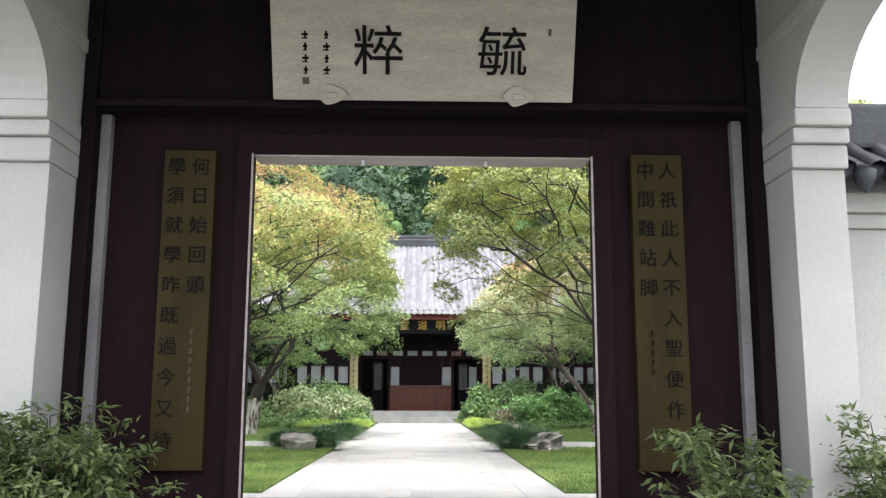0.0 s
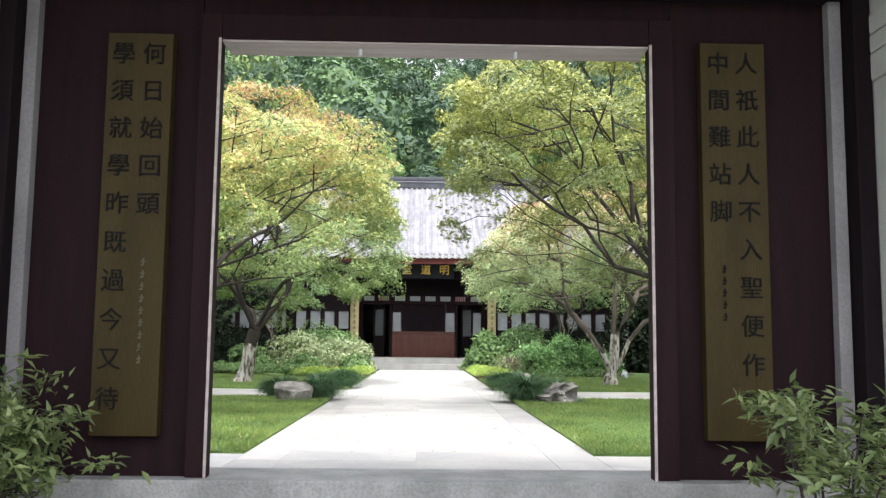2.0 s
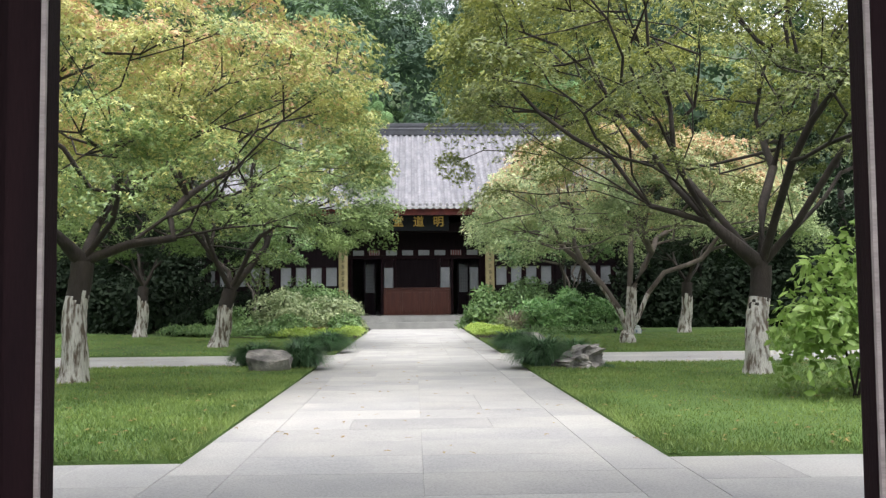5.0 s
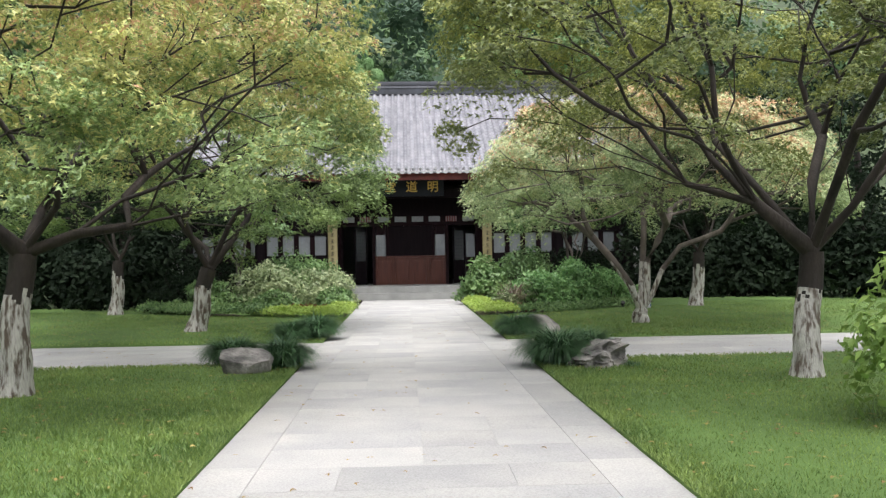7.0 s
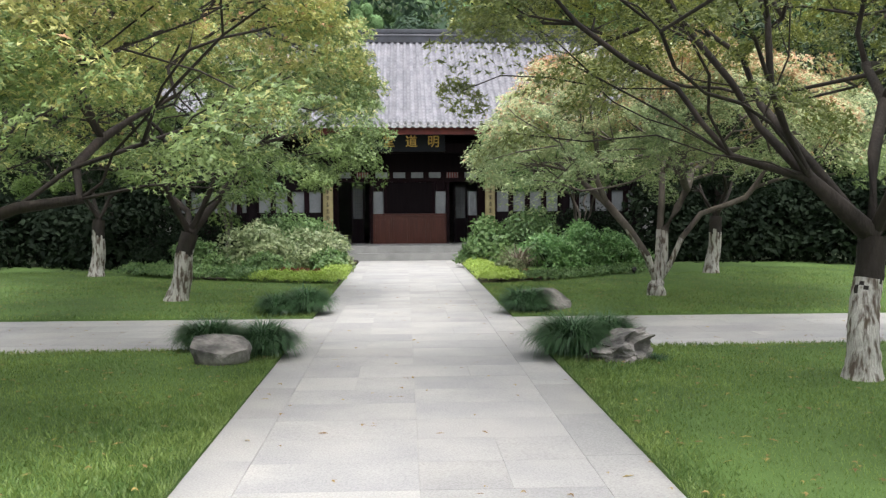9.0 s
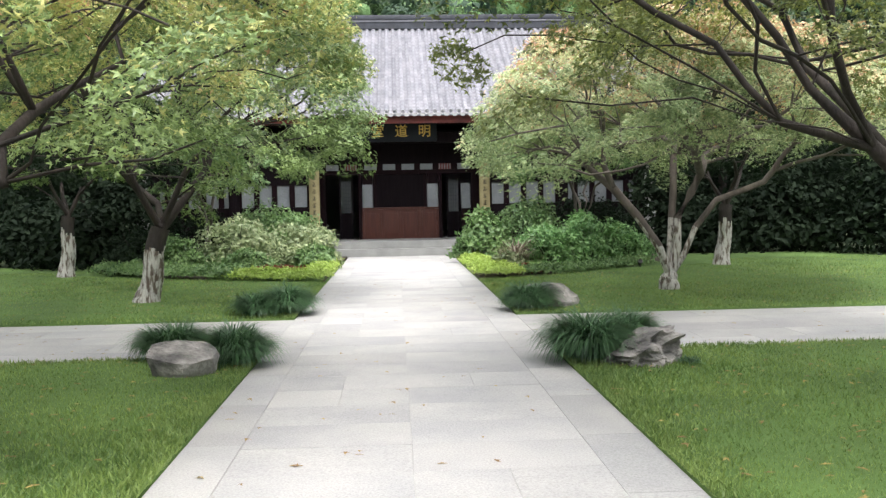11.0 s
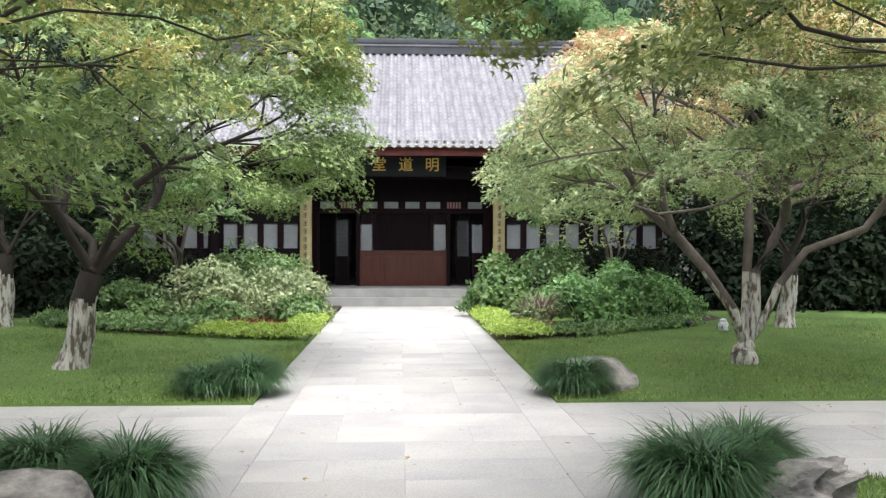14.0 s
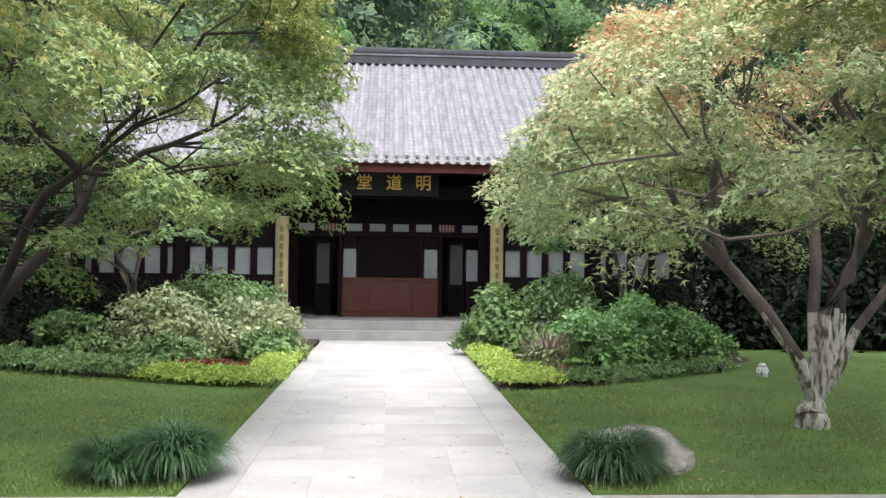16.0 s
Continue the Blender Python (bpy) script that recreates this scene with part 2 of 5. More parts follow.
def prism(bm, outline, axis, a, b):
    """A solid from a closed outline of (u, v) drawn out along x or y, from a to b."""
    def p(u, v, w):
        return (w, u, v) if axis == "x" else (u, w, v)
    lo = [bm.verts.new(p(u, v, a)) for u, v in outline]
    hi = [bm.verts.new(p(u, v, b)) for u, v in outline]
    bm.faces.new(lo)
    bm.faces.new(list(reversed(hi)))
    n = len(outline)
    for i in range(n):
        bm.faces.new((lo[i], hi[i], hi[(i + 1) % n], lo[(i + 1) % n]))
    return bm


def tube(points, radii, sides=8, jitter=0.0):
    """Vertices and quads of a tapered tube along points."""
    pts = np.asarray(points, float)
    rad = np.asarray(radii, float)
    d = np.gradient(pts, axis=0)
    d /= np.linalg.norm(d, axis=1)[:, None] + 1e-9
    ref = np.where(np.abs(d[:, 2:3]) > 0.9, np.array([[1.0, 0, 0]]), np.array([[0, 0, 1.0]]))
    u = np.cross(d, ref)
    u /= np.linalg.norm(u, axis=1)[:, None] + 1e-9
    v = np.cross(d, u)
    a = np.arange(sides) * 2 * np.pi / sides
    r = rad[:, None] * (1 + (rng.uniform(-jitter, jitter, (len(pts), sides)) if jitter else 0))
    vs = pts[:, None] + r[..., None] * (np.cos(a)[None, :, None] * u[:, None] + np.sin(a)[None, :, None] * v[:, None])
    n = len(pts)
    i, j = np.meshgrid(np.arange(n - 1), np.arange(sides), indexing="ij")
    q = np.stack([i * sides + j, i * sides + (j + 1) % sides, (i + 1) * sides + (j + 1) % sides, (i + 1) * sides + j], -1).reshape(-1, 4)
    return vs.reshape(-1, 3), q


def gather(pieces):
    vs, fs, off = [], [], 0
    for v, f in pieces:
        vs.append(v)
        fs.append(f + off)
        off += len(v)
    return np.concatenate(vs), np.concatenate(fs)


MAPLE = (np.array([(-0.26, 0.16, 0.02), (0.26, 0.16, 0.02), (0, 1, -0.1), (0.02, 0.02, 0), (0.2, 0.42, 0.03), (0.86, 0.46, -0.14),
                   (-0.02, 0.02, 0), (-0.86, 0.46, -0.14), (-0.2, 0.42, 0.03)]),
         np.array([(0, 1, 2), (3, 5, 4), (6, 8, 7)]))
OVAL = (np.array([(0, 0, 0), (0.26, 0.45, 0.06), (0, 1, -0.06), (-0.26, 0.45, 0.06)]), np.array([(0, 1, 2), (0, 2, 3)]))
TUFT = (np.array([(0, 0, 0), (0.22, 0.75, 0.1), (-0.25, 0.8, 0.05), (0.8, 0.1, 0.1), (0.7, -0.35, 0), (-0.75, -0.1, 0.1), (-0.5, -0.6, 0)]),
        np.array([(0, 1, 2), (0, 4, 3), (0, 5, 6)]))


def scatter(points, facing, size, shape, flat=0.5):
    """Leaves of one shape at points: facing is the way their upper side leans; flat mixes it with chance."""
    n = len(points)
    up = facing * flat + rng.normal(0, 1, (n, 3)) * (1 - flat) * 0.8
    up /= np.linalg.norm(up, axis=1)[:, None] + 1e-9
    side = np.cross(up, rng.normal(0, 1, (n, 3)))
    side /= np.linalg.norm(side, axis=1)[:, None] + 1e-9
    fwd = np.cross(up, side)
    s = size * rng.uniform(0.65, 1.3, n)
    base, tri = shape
    v = points[:, None] + s[:, None, None] * (base[None, :, 0:1] * side[:, None] + base[None, :, 1:2] * fwd[:, None] + base[None, :, 2:3] * up[:, None])
    f = tri[None] + (np.arange(n) * len(base))[:, None, None]
    return v.reshape(-1, 3), f.reshape(-1, 3)


def writing(name, text, size, material, parent, m, bold=0.0, depth=0.004):
    """Characters as a thin solid mesh; m places them, upright in its x-z plane."""
    cu = bpy.data.curves.new(name, "FONT")
    cu.body, cu.size, cu.align_x, cu.align_y = text, size, "CENTER", "CENTER"
    cu.extrude, cu.offset, cu.resolution_u = depth, bold, 3
    tmp = new("tmp_text", cu)
    dg = bpy.context.evaluated_depsgraph_get()
    me = bpy.data.meshes.new_from_object(tmp.evaluated_get(dg))
    bpy.data.objects.remove(tmp)
    bpy.data.curves.remove(cu)
    me.materials.clear()
    me.transform(m @ pose(0, 0, 0, 90, 0, 0))
    return part(name, me, material, parent)


# ---- ground: forecourt, courtyard and the wooded hill as one sheet ----
def hill_height(x, y):
    t = np.clip((y - 46) / 150.0, 0, 1.6)
    side = 1 + 0.2 * np.tanh(-(x + 18) / 40.0) + 0.1 * np.tanh((x - 40) / 30.0)
    return 66.0 * t ** 0.9 * side * (y > 46)


gx = np.array([-900, -500, -300, -200, -140, -100, -80, -60, -50, -40, -30, -20, -10, 0, 10, 20, 30, 40, 50, 60, 80, 100, 140, 200, 300, 500, 900], float)
gy = np.concatenate([[-900, -300, -100, -40, -10, 5.72, 5.74], np.arange(10, 46, 12), np.arange(46, 230, 8), [300, 500, 900]]).astype(float)
X, Y = np.meshgrid(gx, gy)
Z = np.where(Y < 5.73, -0.62, -0.06) + hill_height(X, Y)
nx = len(gx)
i, j = np.meshgrid(np.arange(len(gy) - 1), np.arange(nx - 1), indexing="ij")
quads = np.stack([i * nx + j, i * nx + j + 1, (i + 1) * nx + j + 1, (i + 1) * nx + j], -1).reshape(-1, 4)
ground = new("ground", np_mesh("ground", np.stack([X, Y, Z], -1).reshape(-1, 3), quads))
ground.data.materials.append(EARTH)
tagged(ground, "grassy earth of courtyard, forecourt and hillside", "ground", kind="structure")

# ---- forecourt, porch floor and steps outside the gate ----
CX = 0.085
solo("pavement", slab_box(-9, 9, -12, 3.3, -0.6, -0.58), PAVING, (0, -4, -0.6), "grey forecourt paving before the gate", "pavement", kind="structure")
steps = thing("gate_steps", (CX, 2.9, -0.58), "grey granite steps up to the gate", "steps")
for k in range(3):
    part("step", slab_box(CX - 1.0, CX + 1.0, 2.4 + 0.32 * k, 3.4, -0.58 + 0.16 * k, -0.58 + 0.16 * (k + 1), 0.008), STEPSTONE, steps)
solo("porch_floor", slab_box(CX - 1.05, CX + 1.05, 3.4, 5.62, -0.58, -0.1), STEPSTONE, (CX, 4.5, -0.58), "grey stone porch floor of the gate", "floor", kind="structure")
for s in (-1, 1):
    a, b = sorted((CX + s * 1.06, CX + s * 3.4))
    solo("planting_bed", slab_box(a, b, 4.2, 5.16, -0.6, -0.12), SOIL, (CX + s * 2, 4.7, -0.6), "dark soil bed beside the gate steps", "planting bed", kind="structure")
    a, b = sorted((CX + s * 1.06, CX + s * 2.26))
    solo("porch_floor", slab_box(a, b, 5.165, 5.635, -0.58, -0.1), STEPSTONE, (CX + s * 1.6, 5.4, -0.58), "grey stone porch floor of the gate", "floor", kind="structure")

# ---- gatehouse ----
gate = thing("gatehouse", (CX, 5.75, -0.1), "gatehouse porch of dark red and brown timber", "gatehouse")
DX0, DX1, DTOP, DSILL = CX - 1.145, CX + 1.125, 2.515, 0.235
for s in (-1, 1):
    inner = DX1 if s > 0 else DX0
    a, b = sorted((inner, CX + s * 1.255))
    part("door_jamb", slab_box(a, b, 5.7, 5.79, DSILL, DTOP + 0.145, 0.01), REDWOOD, gate)
    a, b = sorted((CX + s * 1.257, CX + s * 2.265))
    part("wall_panel", slab_box(a, b, 5.76, 5.84, DSILL, 2.9), REDWOOD, gate)
    # added pale strip: the inner jamb face as the courtyard lights it
    a, b = sorted((inner, inner + s * 0.012))
    part("door_bead", slab_box(a - 0.001, b + 0.001, 5.685, 5.699, DSILL, DTOP, 0.003), LITWOOD, gate, "added pale strip for the lit inner face of the jamb")
    a, b = sorted((CX + s * 2.172, CX + s * 2.268))
    part("porch_post", slab_box(a, b, 5.58, 5.757, DSILL, 4.6, 0.015), DARKWOOD, gate)
    # wall end beside the post, its shade painted as grey
    a, b = sorted((CX - 0.006 + s * 2.1, CX - 0.006 + s * 2.168))
    part("plaster_strip", slab_box(a, b, 5.69, 5.757, DSILL, 2.775, 0.004), SHADEPLASTER, gate, "narrow plaster strip beside the post, greyed for shade")
# added pale board that paints the light on the head's underside
part("soffit_lining", slab_box(DX0, DX1, 5.712, 5.935, DTOP - 0.014, DTOP - 0.002, 0.003), LITWOOD, gate, "added pale board for the light under the door head")
part("door_head", slab_box(DX0, DX1, 5.7, 5.94, DTOP, DTOP + 0.14, 0.01), REDWOOD, gate)
part("upper_panel", slab_box(DX0 - 0.118, DX1 + 0.118, 5.76, 5.84, DTOP + 0.142, 2.9), REDWOOD, gate)
for dx in (-0.42, 0.42):
    bm = bmesh.new()
    bmesh.ops.create_cone(bm, cap_ends=True, segments=10, radius1=0.011, radius2=0.011, depth=0.05, matrix=Matrix.Translation((CX + dx, 5.8, DTOP - 0.024)))
    part("head_pin", bm, PORCELAIN, gate, "small pale pin in the door head")
part("lintel_beam", slab_box(CX - 2.165, CX + 2.165, 5.5, 5.757, 2.778, 2.826, 0.01), DARKWOOD, gate)
part("over_panel", slab_box(CX - 2.165, CX + 2.165, 5.6, 5.75, 2.83, 4.85), DARKWOOD, gate)
part("sill", slab_box(DX0 - 1.2, DX1 + 1.2, 5.64, 6.1, -0.1, DSILL, 0.012), SILLSTONE, gate, "grey granite threshold stone")
# white wing piers with corbelled tops
for s in (-1, 1):
    pier = thing("wing_pier", (CX + s * 2.43, 5.3, -0.6), "white plastered wing pier with a corbelled curved top", "pier", "wing piers of the gate")
    a, b = sorted((CX + s * 2.272, CX + s * 2.6))
    part("shaft", slab_box(a, b, 5.17, 5.757, -0.6, 2.3, 0.006), PLASTER, pier)
    for k, (z0, z1, out) in enumerate(((2.303, 2.45, 0.04), (2.453, 2.55, 0.08), (2.553, 2.662, 0.12))):
        part("moulding", slab_box(a - 0.012, b + 0.012, 5.17 - out, 5.757, z0, z1, 0.018), PLASTER, pier)
    curve = [(5.757, 2.665), (5.06, 2.665)] + [(5.06 - 0.85 * (1 - math.cos(u)), 2.665 + 0.52 * math.sin(u)) for u in np.linspace(0.12, 1.25, 9)] + [(5.757, 2.665 + 0.52 * math.sin(1.25))]
    part("corbel", prism(bmesh.new(), curve, "x", a, b), PLASTER, pier)
    part("cap", slab_box(a - 0.02, b + 0.02, 4.42, 5.757, 3.162, 3.26, 0.012), PLASTER, pier)
    part("upper_shaft", slab_box(a, b, 4.48, 5.757, 3.262, 4.22), PLASTER, pier)
# gate roof: out of view, added with a deep overhang to shade the porch
roof = thing("gate_roof", (CX, 5.8, 4.2), "unseen grey tiled roof added to shade the gate porch", "roof")
part("front_slope", prism(bmesh.new(), [(2.9, 3.52), (5.8, 5.05), (5.8, 5.2), (2.85, 3.67)], "x", CX - 3.1, CX + 3.1), TILE, roof)
part("back_slope", prism(bmesh.new(), [(5.8, 5.05), (7.4, 4.2), (7.45, 4.35), (5.8, 5.2)], "x", CX - 3.1, CX + 3.1), TILE, roof)
part("eave_soffit", prism(bmesh.new(), [(2.96, 3.49), (5.59, 4.88), (5.59, 4.91), (2.96, 3.516)], "x", CX - 3.05, CX + 3.05), DARKWOOD, roof, "added dark underside of the unseen eaves")
part("roof_filling", prism(bmesh.new(), [(5.76, 2.91), (5.84, 2.91), (5.84, 5.1), (5.76, 5.1)], "x", CX - 2.26, CX + 2.26), DARKWOOD, roof)


# perimeter wall with a tiled coping, either side of the gate
def perimeter_wall(x0, x1, name):
    w = thing(name, ((x0 + x1) / 2, 5.8, -0.6), "white plastered courtyard wall with dark tiled coping", "wall", kind="structure")
    part("wall", slab_box(x0, x1, 5.66, 5.94, -0.6, 2.02), PLASTER, w)
    for k, (z0, z1, o) in enumerate(((2.022, 2.12, 0.04), (2.122, 2.25, 0.09))):
        part("cornice", slab_box(x0, x1, 5.66 - o, 5.94 + o, z0, z1, 0.012), PLASTER, w)
    part("coping", prism(bmesh.new(), [(5.4, 2.4), (5.8, 2.62), (6.2, 2.4), (6.2, 2.3), (5.8, 2.52), (5.4, 2.3)], "x", x0, x1), RIDGE, w, "dark grey tile coping")
    part("coping_core", prism(bmesh.new(), [(5.56, 2.252), (6.04, 2.252), (5.8, 2.5)], "x", x0, x1), PLASTER, w)
    part("coping_ridge", slab_box(x0, x1, 5.7, 5.9, 2.6, 2.92, 0.03), RIDGE, w, "black ridge course")
    n = int((x1 - x0) / 0.2)
    v, f = tube([(0, 5.36, 2.36), (0, 5.6, 2.5), (0, 5.74, 2.59)], [0.06, 0.06, 0.06], 8)
    me = np_mesh("coping_tile", np.concatenate([v, v[:8] * [0.75, 1, 1] + [0, -0.002, 0.0]]), f)
    dv, df = tube([(0, 5.37, 2.36), (0, 5.35, 2.33), (0, 5.345, 2.26), (0, 5.35, 2.2)], [0.05, 0.075, 0.055, 0.012], 8)
    md = np_mesh("drip_tile", dv, df)
    for me2, nm, sh in ((me, "coping_tile", 0), (md, "drip_tile", 0.1)):
        me2.materials.append(RIDGE)
        me2.transform(Matrix.Translation((0, -5.8, 0.6)))
        for q in range(min(n, 40)):
            xq = (x0 + 0.1 + q * 0.2) if x0 > 0 else (x1 - 0.1 - q * 0.2)
            o = new(nm, me2)
            o.parent, o.location = w, (xq + sh - (x0 + x1) / 2, 0, 0)
    return w


perimeter_wall(CX + 2.62, 24, "wall_south_east")
perimeter_wall(-24, CX - 2.62, "wall_south_west")

# plaque over the gate, leaning forward
lean = pose(CX - 0.01, 5.42, 2.8, 24, 0, 0) @ Matrix.Scale(1.23, 4)
plaque = thing("gate_plaque", (CX, 5.42, 2.79), "pale grey wooden plaque with black brush characters over the gate", "plaque")
bm = slab_box(-0.79, 0.79, 0.0, 0.035, 0.0, 0.74, 0.008)
bm.transform(lean)
part("board", bm, BOARDGREY, plaque)


def ink(name, text, size, x, z, bold=0.0, mt=INK):
    writing(name, text, size, mt, plaque, lean @ pose(x, -0.004, z), bold)


ink("character", "毓", 0.27, 0.41, 0.24, 0.001)
ink("character", "粹", 0.27, -0.235, 0.24, 0.001)
for k in range(4):
    for dx in (0.0, -0.11):
        bm = bmesh.new()
        w = 0.017 if (k + (dx < 0)) % 2 else 0.011
        box(bm, -0.505 + dx - w, -0.505 + dx + w, -0.004, 0.0, 0.33 - 0.06 * k, 0.335 - 0.06 * k + 0.008)
        box(bm, -0.505 + dx - 0.004, -0.505 + dx + 0.006, -0.004, 0.0, 0.315 - 0.06 * k, 0.355 - 0.06 * k)
        box(bm, -0.505 + dx - w, -0.505 + dx + w * 0.7, -0.004, 0.0, 0.314 - 0.06 * k, 0.321 - 0.06 * k)
        bm.transform(lean)
        part("small_writing", bm, INK, plaque)
for x, z, w in ((-0.615, 0.1, 0.018), (0.655, 0.36, 0.008)):
    bm = slab_box(x - w, x + w, -0.004, 0.0, z - 0.018, z + 0.018)
    bm.transform(lean)
    part("seal", bm, INKSOFT, plaque, "faded square seal")
for x in (-0.48, 0.5):
    bm = bmesh.new()
    outline = [(x + 0.075 * math.cos(u) * (1 + 0.12 * math.cos(4 * u)), 0.032 + 0.05 * math.sin(u) * (1 + 0.15 * math.cos(3 * u))) for u in np.linspace(0, 2 * math.pi, 22)[:-1]]
    prism(bm, outline, "y", -0.035, -0.001)
    box(bm, x - 0.03, x + 0.03, -0.042, -0.035, 0.015, 0.045, 0.006)
    bm.transform(lean)
    part("cloud_bracket", bm, BOARDGREY, plaque, "carved cloud shaped bracket")

# couplet boards on the gate panels
BIG_R, SMALL_R = "人祇此人不入聖便作狂", "中間難站脚"
BIG_L, SMALL_L = "學須就學昨既過今又待", "何日始回頭"


def couplet(x0, x1, long_x, short_x, long_text, short_text, name_x, n_sig):
    b = thing("couplet_board", ((x0 + x1) / 2, 5.72, 0.44), "tall dull gold couplet board with black brush characters", "sign board", "couplet boards of the gate")
    part("board", slab_box(x0, x1, 5.685, 5.758, 0.44, 2.53, 0.006), GOLDBOARD, b)
    for k, ch in enumerate(long_text):
        writing("character", ch, 0.124, INK, b, pose(long_x, 5.682, 2.41 - k * 0.199), 0.0)
    for k, ch in enumerate(short_text):
        writing("character", ch, 0.124, INK, b, pose(short_x, 5.682, 2.41 - k * 0.199), 0.0)
    for k in range(n_sig):
        bm = bmesh.new()
        z = 1.32 - k * 0.062
        box(bm, name_x - 0.012, name_x + 0.012, 5.681, 5.685, z, z + 0.006)
        box(bm, name_x - 0.004, name_x + 0.005, 5.681, 5.685, z - 0.018, z + 0.02)
        box(bm, name_x - 0.012, name_x + 0.004, 5.681, 5.685, z - 0.02, z - 0.012)
        part("signature", bm, INKSOFT if n_sig > 6 else INK, b)


couplet(CX + 1.395, CX + 1.74, CX + 1.64, CX + 1.49, BIG_R, SMALL_R, CX + 1.50, 5)
couplet(CX - 1.735, CX - 1.395, CX - 1.65, CX - 1.49, BIG_L, SMALL_L, CX - 1.5, 9)


# ---- hall ----
HX = 0.03
PLAT = 0.41
hall = thing("hall", (HX, 36.5, 0.0), "single-storey timber hall with grey tiled roof and dark red front", "hall")
part("platform", slab_box(HX - 7.6, HX + 7.6, 32.8, 43.0, -0.06, PLAT, 0.01), STEPSTONE, hall)
for s in (-1, 1):
    a, b = sorted((HX + s * 7.15, HX + s * 7.5))
    part("gable_wall", prism(bmesh.new(), [(33.0, PLAT), (42.6, PLAT), (42.6, 4.2), (37.5, 6.9), (33.0, 4.2)], "x", a, b), PLASTER, hall, "white plastered gable wall")
part("back_wall", slab_box(HX - 7.15, HX + 7.15, 42.3, 42.6, PLAT, 4.3), PLASTER, hall)
part("hall_ceiling", slab_box(HX - 7.15, HX + 7.15, 34.5, 42.3, 4.0, 4.06), DARKWOOD, hall)
# columns and beams of the front
for x in (-7.0, -4.75, -2.45, 2.45, 4.75, 7.0):
    bm = bmesh.new()
    bmesh.ops.create_cone(bm, cap_ends=True, segments=20, radius1=0.16, radius2=0.15, depth=3.9 - PLAT, matrix=Matrix.Translation((HX + x, 33.05, (3.9 + PLAT) / 2)))
    part("column", bm, DARKWOOD, hall)
part("tie_beam", slab_box(HX - 7.15, HX + 7.15, 32.95, 33.2, 3.2, 3.5, 0.015), DARKWOOD, hall)
part("eave_beam", slab_box(HX - 7.15, HX + 7.15, 32.95, 33.2, 3.72, 3.98, 0.015), DARKWOOD, hall)
part("veranda_soffit", slab_box(HX - 7.15, HX + 7.15, 33.2, 34.5, 3.55, 3.6), DARKWOOD, hall)
part("fascia", slab_box(HX - 7.6, HX + 7.6, 31.72, 31.78, 3.66, 3.86, 0.006), BRIGHTRED, hall, "red painted eave fascia")
part("eave_boards", prism(bmesh.new(), [(31.78, 3.8), (33.3, 4.6), (33.3, 4.64), (31.78, 3.84)], "x", HX - 7.6, HX + 7.6), REDWOOD, hall)
# side bays with pale windows
for s in (-1, 1):
    a, b = sorted((HX + s * 2.6, HX + s * 7.15))
    part("sill_wall", slab_box(a, b, 33.12, 33.28, PLAT, 1.42), DARKWOOD, hall)
    part("head_wall", slab_box(a, b, 33.12, 33.28, 2.05, 3.2), DARKWOOD, hall)
    n = 9
    pitch = (b - a) / n
    for k in range(n + 1):
        x = a + k * pitch
        part("mullion", slab_box(max(a, x - 0.075), min(b, x + 0.075), 33.1, 33.26, 1.422, 2.048, 0.006), REDWOOD, hall)
    for k in range(n):
        x = a + (k + 0.5) * pitch
        w = part("window", slab_box(x - pitch / 2 + 0.077, x + pitch / 2 - 0.077, 33.18, 33.22, 1.423, 2.047), WINDOWPAPER, hall, "pale papered window pane")
    part("side_return", slab_box(*sorted((HX + s * 2.6, HX + s * 2.7)), 33.29, 34.3, PLAT, 3.55), DARKWOOD, hall)
# recessed middle bay
YB = 34.3
part("transom_rail", slab_box(HX - 2.6, HX + 2.6, YB, YB + 0.12, 2.36, 2.49, 0.006), REDWOOD, hall)
part("transom_head", slab_box(HX - 2.6, HX + 2.6, YB, YB + 0.12, 2.67, 3.55), DARKWOOD, hall)
xs = [-1.99, -1.44, -0.84, -0.28, 0.29, 0.85, 1.41, 1.98]
for k, x in enumerate(xs):
    red = k in (1, 6)
    part("transom_pane", slab_box(x - 0.19, x + 0.19, YB + 0.03, YB + 0.06, 2.492, 2.668), BRIGHTRED if red else WINDOWPAPER, hall, "red lattice transom" if red else "pale transom pane")
    if red:
        for q in range(5):
            part("transom_slat", slab_box(x - 0.16 + q * 0.08 - 0.012, x - 0.16 + q * 0.08 + 0.012, YB + 0.01, YB + 0.028, 2.5, 2.66), WINDOWPAPER, hall)
for a, b in [(-2.6, xs[0] - 0.19)] + [(p + 0.19, q - 0.19) for p, q in zip(xs[:-1], xs[1:])] + [(xs[-1] + 0.19, 2.6)]:
    part("transom_post", slab_box(a, b, YB, YB + 0.1, 2.492, 2.668), REDWOOD, hall)
DL, DR = -1.12, 1.21
door = part("door", slab_box(DL, DR, YB + 0.05, YB + 0.09, PLAT, 1.3), DOORWOOD, hall, "red brown panelled door wall")
w4 = (DR - DL) / 4
for k in range(4):
    x = DL + k * w4
    part("door_panel", slab_box(x + 0.075, x + w4 - 0.075, YB + 0.03, YB + 0.049, PLAT + 0.12, 1.19, 0.008), DOORWOOD, door)
    for a, b in ((x + 0.004, x + 0.068), (x + w4 - 0.068, x + w4 - 0.004)):
        part("stile", slab_box(a, b, YB + 0.015, YB + 0.049, PLAT, 1.3, 0.004), DOORWOOD, door)
part("door_top_rail", slab_box(DL, DR, YB, YB + 0.1, 1.302, 1.36, 0.005), DOORWOOD, door)
